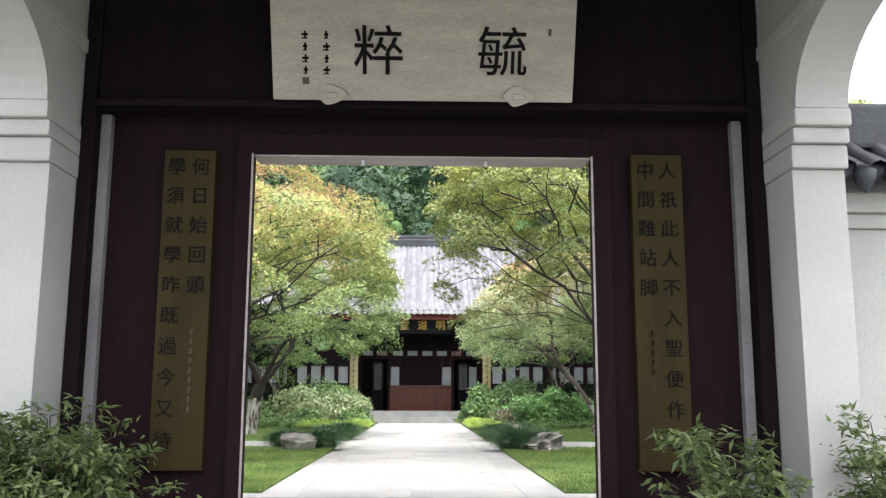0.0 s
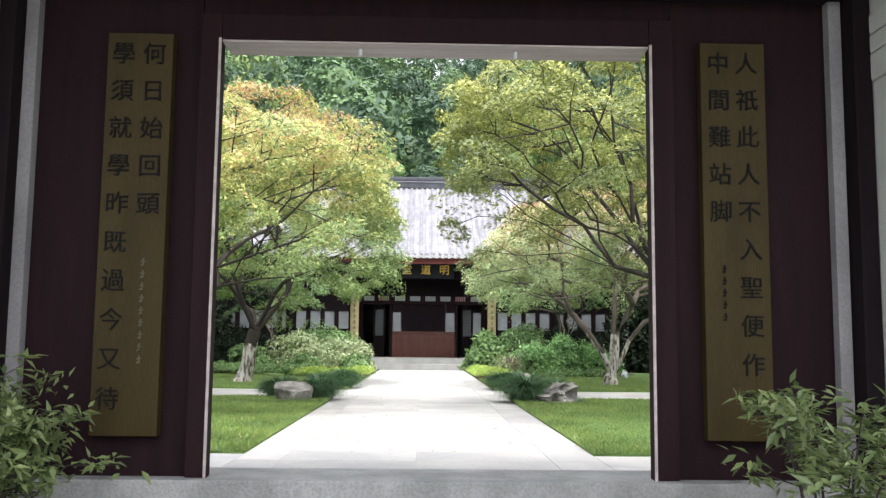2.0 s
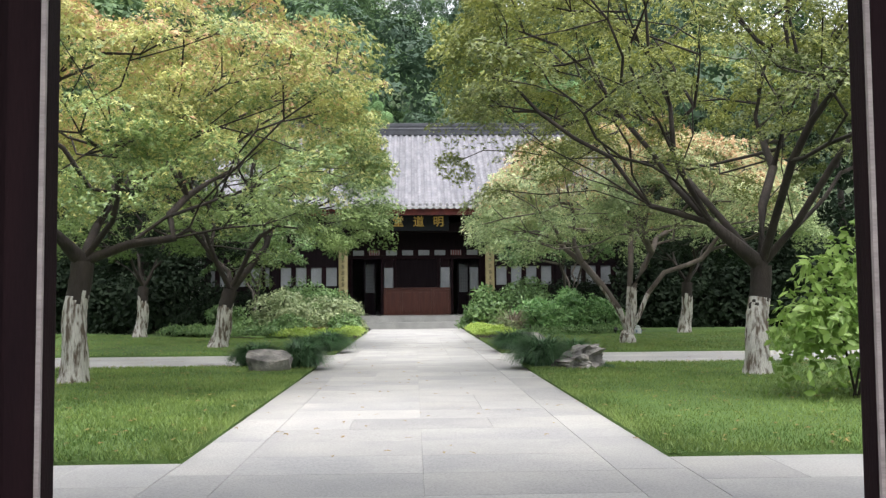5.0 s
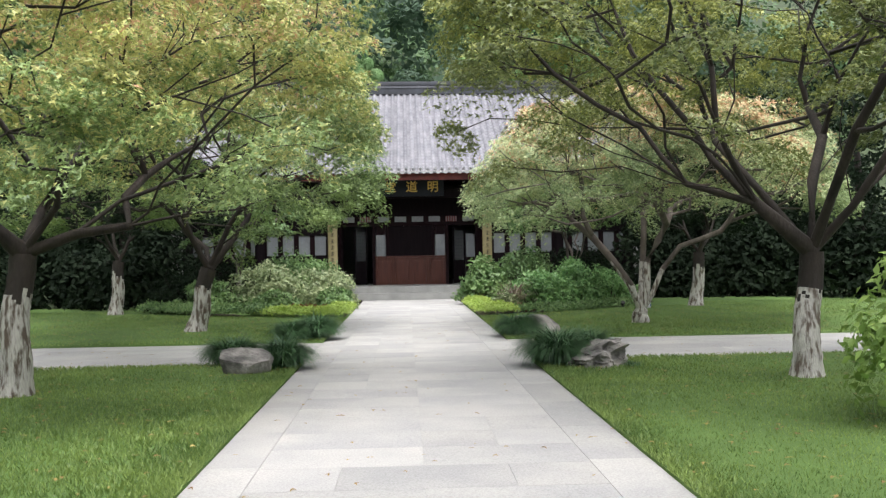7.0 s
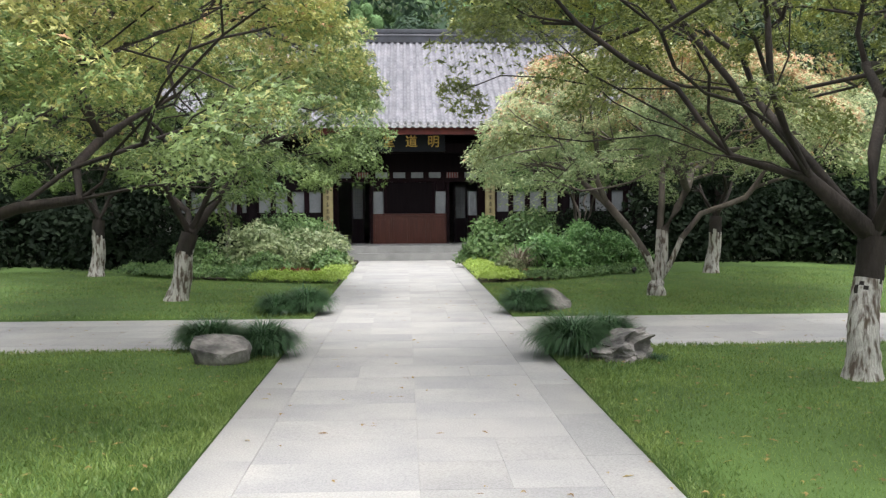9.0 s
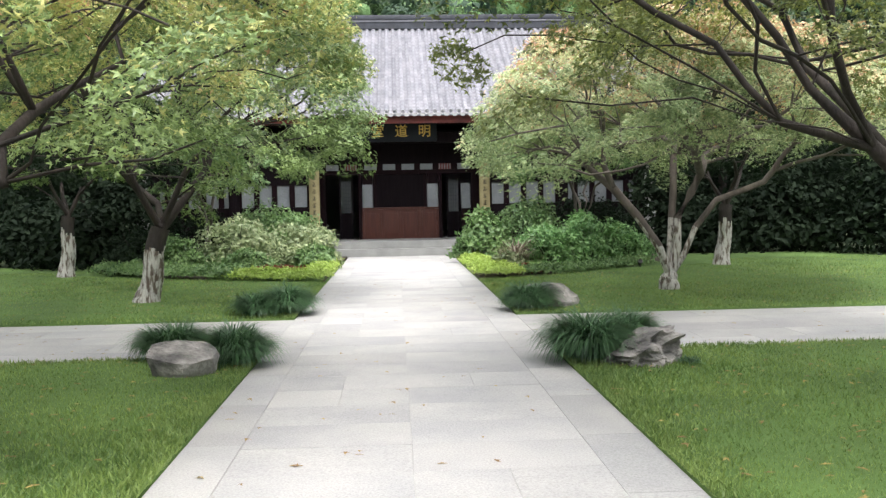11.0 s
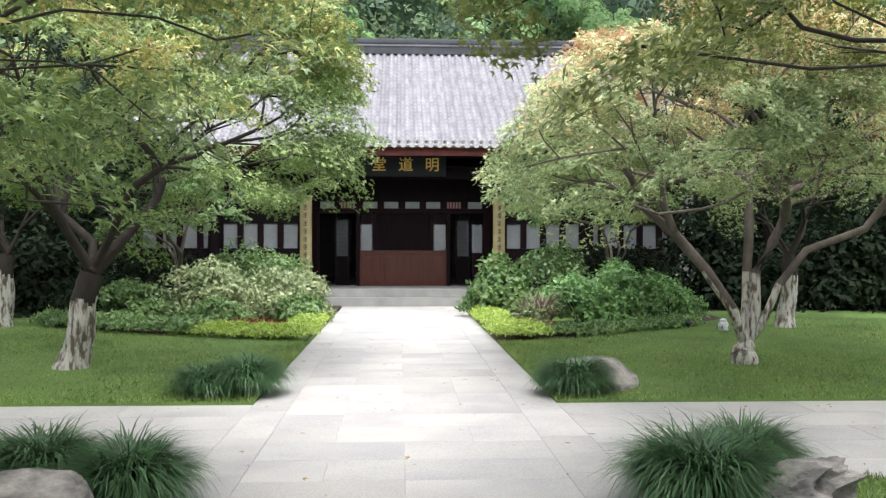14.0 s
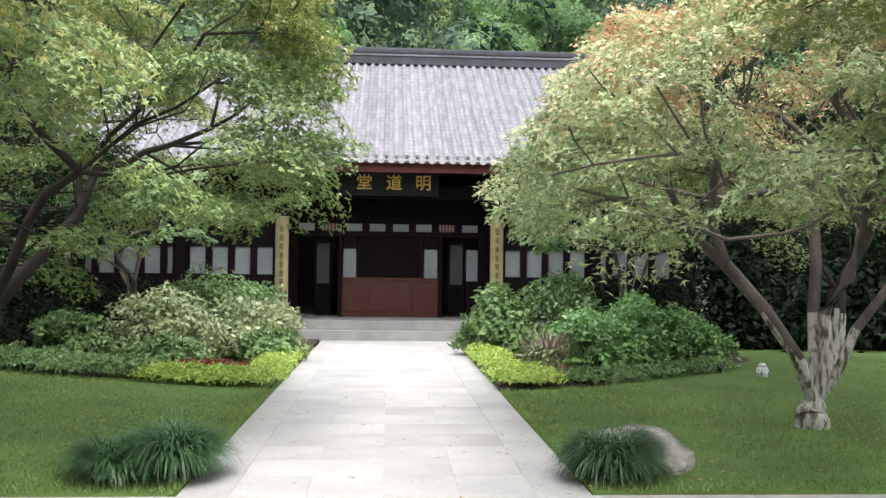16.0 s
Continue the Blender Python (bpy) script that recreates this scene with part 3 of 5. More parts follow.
part("door_frame", slab_box(DL - 0.1, DL - 0.002, YB, YB + 0.14, PLAT, 2.36), REDWOOD, hall)
part("door_frame", slab_box(DR + 0.002, DR + 0.1, YB, YB + 0.14, PLAT, 2.36), REDWOOD, hall)
part("dark_screen", slab_box(-0.72, 0.8, YB + 0.06, YB + 0.1, 1.362, 2.358), DARKWOOD, hall)
for s, c in ((-1, -0.72), (1, 0.8)):
    part("screen_post", slab_box(c - 0.05, c + 0.05, YB + 0.02, YB + 0.1, 1.362, 2.358, 0.006), REDWOOD, hall)
for a, b in ((DL + 0.02, -0.79), (0.87, DR - 0.02)):
    part("side_pane", slab_box(a, b, YB + 0.06, YB + 0.09, 1.362, 2.06), WINDOWPAPER, hall, "pale side pane")
    part("side_head", slab_box(a, b, YB + 0.04, YB + 0.1, 2.062, 2.358), REDWOOD, hall)
# open doorways at both sides with lattice leaves standing open inside
for s, x0, x1 in ((-1, -2.2, DL - 0.1), (1, DR + 0.1, 2.2)):
    a, b = sorted((s * 2.2, s * 2.6))
    part("doorway_post", slab_box(a, b, YB, YB + 0.14, PLAT, 2.36), REDWOOD, hall)
    lx = x0 + 0.38 if s < 0 else x0 + 0.18
    leaf = part("lattice_door", slab_box(lx, lx + 0.4, YB + 0.5, YB + 0.54, PLAT, 1.2), DARKWOOD, hall, "open lattice door leaf")
    for q in range(5):
        part("lattice_bar", slab_box(lx + 0.05 + q * 0.07, lx + 0.066 + q * 0.07, YB + 0.5, YB + 0.52, 1.2, 2.2), WINDOWPAPER, leaf)
    for q in range(9):
        part("lattice_rail", slab_box(lx + 0.05, lx + 0.35, YB + 0.48, YB + 0.499, 1.22 + q * 0.115, 1.236 + q * 0.115), WINDOWPAPER, leaf)
    part("leaf_stile", slab_box(lx - 0.02, lx + 0.045, YB + 0.5, YB + 0.54, 1.2, 2.3), DARKWOOD, leaf)
    part("leaf_stile", slab_box(lx + 0.355, lx + 0.42, YB + 0.5, YB + 0.54, 1.2, 2.3), DARKWOOD, leaf)
part("inner_pane", slab_box(1.9, 2.18, YB + 0.05, YB + 0.08, 1.3, 2.06), WINDOWPAPER, hall)
part("inner_pane_sill", slab_box(1.9, 2.18, YB + 0.02, YB + 0.1, PLAT, 1.298), REDWOOD, hall)

# roof: boarding, rows of cover tiles between sunk pans, eave rims, ridge
EY, EZ, RY, RZ = 31.45, 3.93, 37.5, 7.36


def roof_z(u):
    """A slight sag from eave (0) to ridge (1)."""
    return EZ + (RZ - EZ) * (0.86 * u + 0.14 * u * u)


hroof = part("roof", prism(bmesh.new(), [(EY + 0.02, EZ - 0.09)] + [(EY + 0.02 + (RY - EY) * u, roof_z(u) - 0.07) for u in np.linspace(0, 1, 8)]
             + [(RY + 5.6, EZ), (RY + 5.6, EZ - 0.12), (RY, RZ - 0.2)] + [(EY + 0.02 + (RY - EY) * u, roof_z(u) - 0.2) for u in np.linspace(1, 0.25, 4)], "x", HX - 7.6, HX + 7.6), TILE, hall, "grey tiled roof")
PITCH = 0.217
nrow = int(15.1 / PITCH)
seg = 26


def tile_row(r, lift, arch, name):
    pieces = []
    for k in range(seg):
        u0, u1 = k / seg, (k + 1.12) / seg
        a = np.linspace(-1, 1, 6)
        xs_ = r * a
        zs_ = arch * np.sqrt(np.clip(1 - a * a * 0.98, 0, 1)) if arch > 0 else arch * (1 - a * a)
        lo = np.stack([xs_, np.full(6, EY + (RY - EY) * u0), roof_z(u0) + lift + zs_ + 0.009], -1)
        hi = np.stack([xs_ * 0.94, np.full(6, EY + (RY - EY) * min(u1, 1)), roof_z(min(u1, 1)) + lift + zs_ * 0.94 - 0.002], -1)
        lip = lo - [0, -0.004, 0.03]
        v = np.concatenate([lip, lo, hi])
        f = np.array([(c * 6 + i, c * 6 + i + 1, c * 6 + i + 7, c * 6 + i + 6) for c in (0, 1) for i in range(5)])
        pieces.append((v, f))
    v, f = gather(pieces)
    me = np_mesh(name, v - [0, ORIGIN[hall].y, 0], f)
    me.materials.append(TILE)
    return me


cover, pan = tile_row(0.062, -0.035, 0.062, "cover_row"), tile_row(0.075, -0.03, -0.035, "pan_row")
rv, rf = tube([(0, EY - 0.02, EZ + 0.012), (0, EY + 0.02, EZ + 0.012)], [0.063, 0.063], 14)
cap = np.concatenate([rv, rv[:14] * [0.55, 1, 0.55] + [0, 0.004, (EZ + 0.012) * 0.45], [[0, EY - 0.014, EZ + 0.012]]])
rimf = [tuple(q) for q in rf] + [(i, (i + 1) % 14, 28 + (i + 1) % 14, 28 + i) for i in range(14)]
rim = np_mesh("eave_rim", cap - [0, ORIGIN[hall].y, 0], np.array(rimf))
rim.materials.append(TILEEDGE)
dl = [(0.105 * math.cos(u), EZ - 0.012 + 0.1 * math.sin(u)) for u in np.linspace(math.pi, 2 * math.pi, 9)]
bm = prism(bmesh.new(), dl, "y", EY - 0.012, EY + 0.004)
drip = bpy.data.meshes.new("eave_drip")
bm.to_mesh(drip)
bm.free()
drip.transform(Matrix.Translation((0, -ORIGIN[hall].y, 0)))
drip.materials.append(TILEEDGE)
for k in range(nrow + 1):
    x = -nrow * PITCH / 2 + k * PITCH
    for nm, me, dx in (("cover_tile", cover, 0), ("pan_tile", pan, PITCH / 2), ("eave_rim", rim, 0), ("eave_drip", drip, PITCH / 2)):
        if dx and k == nrow:
            continue
        o = new(nm, me)
        o.parent, o.location = hroof, (x + dx, rng.uniform(-0.006, 0.006), rng.uniform(-0.004, 0.004))
        if nm == "eave_drip":
            o.scale = (0.8, 1, 1)
part("ridge_base", slab_box(HX - 7.6, HX + 7.6, 37.36, 37.64, RZ - 0.06, RZ + 0.17, 0.02), RIDGE, hroof, "dark ridge course")
part("ridge_band", slab_box(HX - 7.62, HX + 7.62, 37.33, 37.67, RZ + 0.172, RZ + 0.23, 0.012), TILE, hroof)
part("ridge_cap", slab_box(HX - 7.65, HX + 7.65, 37.3, 37.7, RZ + 0.232, RZ + 0.4, 0.05), RIDGE, hroof, "dark ridge cap")

# steps in front of the hall
hsteps = thing("hall_steps", (HX, 32.5, 0), "two wide grey stone steps before the hall", "steps")
part("step", slab_box(HX - 2.9, HX + 2.9, 32.2, 32.8, -0.06, 0.21, 0.01), STEPSTONE, hsteps)
part("step", slab_box(HX - 2.9, HX + 2.9, 32.52, 32.798, 0.212, 0.408, 0.01), STEPSTONE, hsteps)

# name board of the hall
hb = thing("hall_name_board", (-0.03, 32.7, 3.23), "blue black hall name board with gilt characters, hung under the eaves", "sign board")
tilt = pose(-0.03, 32.72, 3.23, 8, 0, 0)
bm = slab_box(-1.14, 1.14, -0.03, 0.03, 0, 0.58, 0.01)
bm.transform(tilt)
part("board", bm, SIGNBLACK, hb)
for ch, x in (("堂", -0.54), ("道", 0.13), ("明", 0.79)):
    writing("character", ch, 0.37, GILT, hb, tilt @ pose(x, -0.035, 0.28), 0.004)
for k in range(4):
    bm = slab_box(-0.8 - 0.02, -0.8 + 0.02, -0.036, -0.031, 0.38 - k * 0.07, 0.41 - k * 0.07)
    bm.transform(tilt)
    part("small_writing", bm, GOLDBOARD, hb)
for x in (-1.0, 1.0):
    part("hanger", slab_box(x - 0.02, x + 0.0, 32.74, 32.96, 3.66, 3.7), DARKWOOD, hb)
# gold boards on the columns
for s in (-1, 1):
    cb = thing("column_board", (HX + s * 2.45, 32.86, 0.5), "yellow gold curved board with dark characters on a hall column", "sign board", "gold boards on the hall columns")
    arc = [(HX + s * 2.45 + 0.185 * math.sin(u), 33.05 - 0.185 * math.cos(u)) for u in np.linspace(-0.95, 0.95, 9)]
    inner = [(HX + s * 2.45 + 0.163 * math.sin(u), 33.05 - 0.163 * math.cos(u)) for u in np.linspace(0.95, -0.95, 9)]
    bm = bmesh.new()
    lo = [bm.verts.new((x, y, 0.5)) for x, y in arc + inner]
    hi = [bm.verts.new((x, y, 2.75)) for x, y in arc + inner]
    n = len(lo)
    for k in range(n):
        bm.faces.new((lo[k], lo[(k + 1) % n], hi[(k + 1) % n], hi[k]))
    for k in range(8):
        for ring in (lo, hi):
            bm.faces.new((ring[k], ring[k + 1], ring[n - 2 - k], ring[n - 1 - k]))
    part("board", bm, GOLDLIGHT, cb)
    for k in range(9):
        bm = bmesh.new()
        z = 2.5 - k * 0.2
        x = HX + s * 2.45
        for q in range(4):
            box(bm, x - 0.05, x + 0.05, 32.855, 32.864, z - q * 0.035, z - q * 0.035 + 0.012)
        box(bm, x - 0.008, x + 0.008, 32.855, 32.864, z - 0.11, z + 0.02)
        part("unreadable_character", bm, INKSOFT, cb)


# ---- trees ----
def maple(name, at, lean, fork, limbs, radius, zs, n_pts, leaves, leaf, mats, mix, trunk_r, white_top, seed, label, squash=(1, 1), off=(0, 0), multi=0, spray=0.42, xmin=-99, xmax=99, angs=None):
    """A spreading tree: trunk (whitewashed below), forking limbs grown out to points of a domed crown, layered leaf sprays."""
    global rng
    keep, rng = rng, np.random.default_rng(seed)
    x, y, z = at
    top, rim_top, rim_low, low = zs
    t = thing(name, at, label, "tree", "courtyard maples")
    f = np.array([x + lean[0], y + lean[1], z + fork])
    # crown points
    r = radius * np.sqrt(rng.uniform(0.02, 1, n_pts))
    a = rng.uniform(0, 2 * np.pi, n_pts)
    wob = 1 + 0.14 * np.sin(3 * a + seed) + 0.1 * np.sin(5 * a + 2.1 * seed)
    q = r / radius
    hi, lo = top - (top - rim_top) * q ** 2.2, low + (rim_low - low) * q
    h = rng.beta(1.5, 0.75, n_pts)
    pts = np.stack([f[0] + off[0] * q + r * wob * np.cos(a) * squash[0], f[1] + off[1] * q + r * wob * np.sin(a) * squash[1], z + lo + (hi - lo) * h], -1)
    pts[:, 2] += rng.normal(0, 0.12, n_pts)
    pts[:, 0] = np.where(pts[:, 0] > xmax, xmax - rng.uniform(0, 1.6, n_pts), np.where(pts[:, 0] < xmin, xmin + rng.uniform(0, 1.6, n_pts), pts[:, 0]))
    # limbs
    nodes, parent_of, turns, roots = [f], [-1], [], []
    for k in range(limbs):
        ang = 2 * np.pi * (k + rng.uniform(-0.3, 0.3)) / limbs + seed
        reach, rise = radius * rng.uniform(0.35, 0.55), (top - fork) * rng.uniform(0.3, 0.62)
        if angs:
            ang, reach, rise = radians(angs[k][0]), radius * angs[k][1], (top - fork) * angs[k][2]
        turns.append(ang)
        mains = [j for j in range(k) if roots[j] == 0]
        near = min(mains, key=lambda j: abs(math.remainder(turns[j] - ang, 2 * math.pi)), default=None)
        last = 0
        if near is not None and not multi and abs(math.remainder(turns[near] - ang, 2 * math.pi)) < 0.75:
            last = 1 + 5 * near + (k % 2)
        roots.append(last)
        for u in (0.2, 0.4, 0.6, 0.8, 1.0):
            bend = rng.normal(0, 0.15, 3) * [1, 1, 0.6]
            ru = reach * (u ** 1.05 if multi else u)
            goal = f + np.array([ru * np.cos(ang) * squash[0], ru * np.sin(ang) * squash[1], rise * u ** 0.75]) + bend
            nodes.append(goal + (nodes[roots[k]] - f) * (1 - u) * (0.8 if roots[k] else 0))
            parent_of.append(last)
            last = len(nodes) - 1
    order = np.argsort(np.linalg.norm((pts - f) * [1, 1, 0.8], axis=1))
    for p in pts[order]:
        arr = np.array(nodes)
        d = np.linalg.norm((arr - p) * [1, 1, 1.25], axis=1) + 0.35 * np.maximum(0, arr[:, 2] - p[2]) + 0.12 * np.linalg.norm(arr - f, axis=1) + 2.0 * np.maximum(0, np.linalg.norm(arr - f, axis=1) - np.linalg.norm(p - f) + 0.3)
        b = int(np.argmin(d))
        gap = np.linalg.norm(arr[b] - p)
        k = max(1, int(gap / 0.35))
        start, last = arr[b], b
        for u in range(1, k + 1):
            w = u / k
            nodes.append(start + (p - start) * w + (rng.normal(0, 0.045, 3) + [0, 0, 0.06 * np.sin(np.pi * w)] if u < k else 0))
            parent_of.append(last)
            last = len(nodes) - 1
    nodes = np.array(nodes)
    heir = {}
    for k in range(len(nodes) - 1, 0, -1):
        heir[parent_of[k]] = k
    for _ in range(2):
        back = nodes.copy()
        for k, c in heir.items():
            if k:
                nodes[k] = 0.4 * back[k] + 0.3 * (back[parent_of[k]] + back[c])
    # crooked growth: the limbs wander as they rise
    away = np.clip(np.linalg.norm(nodes - f, axis=1) / 0.7, 0, 1)[:, None]
    for scale, amp in ((0.9, 0.3), (2.3, 0.12)):
        nodes += away * amp * np.array([noise.noise_vector(Vector(p) * scale + Vector((seed, 2 * seed, 0))) for p in nodes]) * [1, 1, 0.7]
    count = np.zeros(len(nodes))
    kids = np.zeros(len(nodes), int)
    for p in parent_of[1:]:
        kids[p] += 1
    count[kids == 0] = 1
    for k in range(len(nodes) - 1, 0, -1):
        count[parent_of[k]] += count[k]
    rad = (0.0088 if multi else 0.0066) * np.maximum(count, 1) ** 0.5
    rad = np.minimum(rad, (0.07 if trunk_r > 0.1 else 0.04) if multi else trunk_r * 0.72)
    # tubes: follow each chain down its thickest child
    best = {}
    for k in range(1, len(nodes)):
        p = parent_of[k]
        if p not in best or count[k] > count[best[p]]:
            best[p] = k
    pieces = []
    starts = [0] + [k for k in range(1, len(nodes)) if best[parent_of[k]] != k]
    for s in starts:
        chain = ([parent_of[s], s] if s else [0])
        while chain[-1] in best:
            chain.append(best[chain[-1]])
        if len(chain) > 1:
            rr = rad[chain].copy()
            if s:
                rr[0] = min(rr[0], rr[1] * 1.25)
            pieces.append(tube(nodes[chain], rr, 7 if rr.max() > 0.03 else 4))
    v, fc = gather(pieces)
    me = np_mesh("branching", v, fc, (v[fc].mean(1)[:, 2] < z + white_top + 0.05 * np.sin(9 * v[fc].mean(1)[:, 0])) if multi else None, smooth=True)
    part("branching", me, [mats[1], LIME], t)
    # trunk, whitewashed below; with multi the fork lies low and the wash climbs the limbs
    us = np.linspace(0, 1, 15)
    foot = np.array([x, y, z])
    path = foot + (f - foot) * us[:, None]
    path[:, :2] += (np.stack([np.sin(us * 5 + seed), np.cos(us * 4 + seed)], -1)) * 0.035 * np.sin(us * np.pi)[:, None]
    rr = trunk_r * (1 - 0.2 * us + (0.15 if multi else 0.36) * np.exp(-us * 14) + (-0.1 * us if multi else 0.15 * np.clip(us - 0.7, 0, 1)))
    path[0, 2] -= 0.06
    if multi:
        # the crotch closes between the stems
        path[12], path[13], path[14] = f + [0, 0, 0.02], f + [0, 0, 0.08], f + [0, 0, 0.13]
        rr[11:] = rr[11] * np.array([1.0, 0.92, 0.6, 0.05])
    ring = np.linspace(0, 14, 34)
    fine = np.stack([np.interp(ring, np.arange(15), path[:, k]) for k in range(3)], -1)
    v, fc = tube(fine, np.interp(ring, np.arange(15), rr), 18, 0.05)
    mid = v[fc].mean(1)
    turn = np.arctan2(mid[:, 1] - y, mid[:, 0] - x)
    wash = (mid[:, 2] < z + white_top + 0.07 * np.sin(3 * turn + seed) + 0.05 * np.sin(7 * turn + 2 * seed)) | bool(multi)
    if not wash.all():
        used, faces = np.unique(fc[~wash], return_inverse=True)
        part("trunk", np_mesh("trunk", v[used], faces.reshape(-1, 4), smooth=True), mats[1], t)
    used, faces = np.unique(fc[wash], return_inverse=True)
    part("limewash", np_mesh("limewash", v[used], faces.reshape(-1, 4), smooth=True), LIME, t, "flaking white limewash on the foot of the trunk")
    # leaf sprays round twig ends
    tips = nodes[kids == 0]
    tips = tips[np.linalg.norm(tips - f, axis=1) > 0.6]
    per = max(1, leaves // len(tips))
    c = np.repeat(tips, per, axis=0)
    n = len(c)
    ra, aa = spray * np.repeat(rng.uniform(0.6, 1.25, len(tips)), per) * np.sqrt(rng.uniform(0, 1, n)), rng.uniform(0, 2 * np.pi, n)
    tip_lean = np.repeat(rng.normal(0, 0.34, (len(tips), 2)), per, axis=0)
    out = c - f
    slope = np.clip(np.linalg.norm(out[:, :2], axis=1) / radius, 0, 1.2)
    c = c + np.stack([ra * np.cos(aa), ra * np.sin(aa), rng.normal(0, 0.04, n) - 0.3 * ra * slope - ra * (tip_lean[:, 0] * np.cos(aa) + tip_lean[:, 1] * np.sin(aa)) - 0.35 * ra ** 2], -1)
    c[:, 0] = np.clip(c[:, 0], xmin - 0.45, xmax + 0.45)
    face = np.stack([0.35 * out[:, 0] / radius + tip_lean[:, 0] + 0.6 * ra * np.cos(aa), 0.35 * out[:, 1] / radius + tip_lean[:, 1] + 0.6 * ra * np.sin(aa), np.ones(n)], -1)
    lv, lf = scatter(c, face, leaf, MAPLE, 0.6)
    # colour by height: autumn tint plus painted lit tops and shaded lower sprays
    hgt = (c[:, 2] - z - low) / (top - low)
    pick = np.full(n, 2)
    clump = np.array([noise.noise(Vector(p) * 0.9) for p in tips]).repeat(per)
    crown_tone = hgt + 0.42 * clump + rng.normal(0, 0.22, n)
    pick[crown_tone > mix[0]] = 3
    pick[crown_tone > mix[1]] = 4
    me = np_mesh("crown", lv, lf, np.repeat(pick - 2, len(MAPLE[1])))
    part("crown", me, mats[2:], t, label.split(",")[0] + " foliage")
    rng = keep
    return t


# olive and pale sets carry underside shade and lit tops in their colours
OLIVESET = (LIME, BARK, LEAFOLIVE, LEAFKHAKI, LEAFYELLOW)
GREENSET = (LIME, BARK, LEAFGREEN, LEAFYELLOW, LEAFORANGE)
PALESET = (LIME, PALEBARK, LEAFSAGE, LEAFPALE, LEAFORANGE)
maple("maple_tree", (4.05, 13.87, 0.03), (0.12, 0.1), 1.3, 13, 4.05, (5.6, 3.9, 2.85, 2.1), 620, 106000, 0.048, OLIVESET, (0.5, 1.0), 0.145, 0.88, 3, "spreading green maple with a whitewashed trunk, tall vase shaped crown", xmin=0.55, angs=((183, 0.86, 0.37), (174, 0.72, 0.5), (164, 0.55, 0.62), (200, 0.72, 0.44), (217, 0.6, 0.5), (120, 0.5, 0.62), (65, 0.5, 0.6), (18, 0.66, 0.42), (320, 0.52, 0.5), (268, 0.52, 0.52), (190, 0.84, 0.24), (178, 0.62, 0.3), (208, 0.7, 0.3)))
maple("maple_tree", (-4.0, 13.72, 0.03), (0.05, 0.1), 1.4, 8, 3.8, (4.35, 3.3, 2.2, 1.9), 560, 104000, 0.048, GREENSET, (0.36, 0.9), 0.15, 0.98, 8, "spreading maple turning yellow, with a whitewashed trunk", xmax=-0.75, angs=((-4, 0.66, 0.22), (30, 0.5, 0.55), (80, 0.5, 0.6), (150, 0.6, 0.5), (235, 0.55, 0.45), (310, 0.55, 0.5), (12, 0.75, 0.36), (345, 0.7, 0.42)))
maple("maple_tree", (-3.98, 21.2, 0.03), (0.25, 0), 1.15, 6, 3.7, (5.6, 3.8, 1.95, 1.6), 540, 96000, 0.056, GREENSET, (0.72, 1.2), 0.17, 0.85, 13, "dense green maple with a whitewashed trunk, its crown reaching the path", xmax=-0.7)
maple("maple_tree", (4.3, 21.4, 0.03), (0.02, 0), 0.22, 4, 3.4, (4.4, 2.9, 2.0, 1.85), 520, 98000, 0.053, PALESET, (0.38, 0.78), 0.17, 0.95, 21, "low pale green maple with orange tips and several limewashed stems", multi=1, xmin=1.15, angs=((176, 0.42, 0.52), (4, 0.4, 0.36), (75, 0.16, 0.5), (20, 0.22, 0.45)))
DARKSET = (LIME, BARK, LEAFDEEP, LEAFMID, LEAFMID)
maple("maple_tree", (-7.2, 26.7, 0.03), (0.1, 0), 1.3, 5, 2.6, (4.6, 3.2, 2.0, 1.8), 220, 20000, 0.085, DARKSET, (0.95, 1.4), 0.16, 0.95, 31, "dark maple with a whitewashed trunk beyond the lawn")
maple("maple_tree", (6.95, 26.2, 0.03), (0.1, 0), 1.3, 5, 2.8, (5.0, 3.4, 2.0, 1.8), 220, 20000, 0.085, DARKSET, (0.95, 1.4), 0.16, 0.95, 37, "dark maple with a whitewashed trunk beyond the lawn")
PALEMID = (LIME, PALEBARK, LEAFMID, LEAFLIGHT, LEAFLIGHT)
maple("maple_tree", (-4.7, 28.8, 0.03), (0.1, 0), 0.7, 4, 1.7, (3.6, 2.9, 2.1, 2.0), 110, 9000, 0.08, PALEMID, (0.7, 1.2), 0.08, 0.2, 41, "small bare-stemmed tree in the shrub bed", multi=1)
maple("maple_tree", (4.3, 29.0, 0.03), (0.1, 0), 0.7, 4, 1.7, (3.6, 2.9, 2.1, 2.0), 110, 9000, 0.08, PALEMID, (0.7, 1.2), 0.08, 0.2, 43, "small bare-stemmed tree in the shrub bed", multi=1)


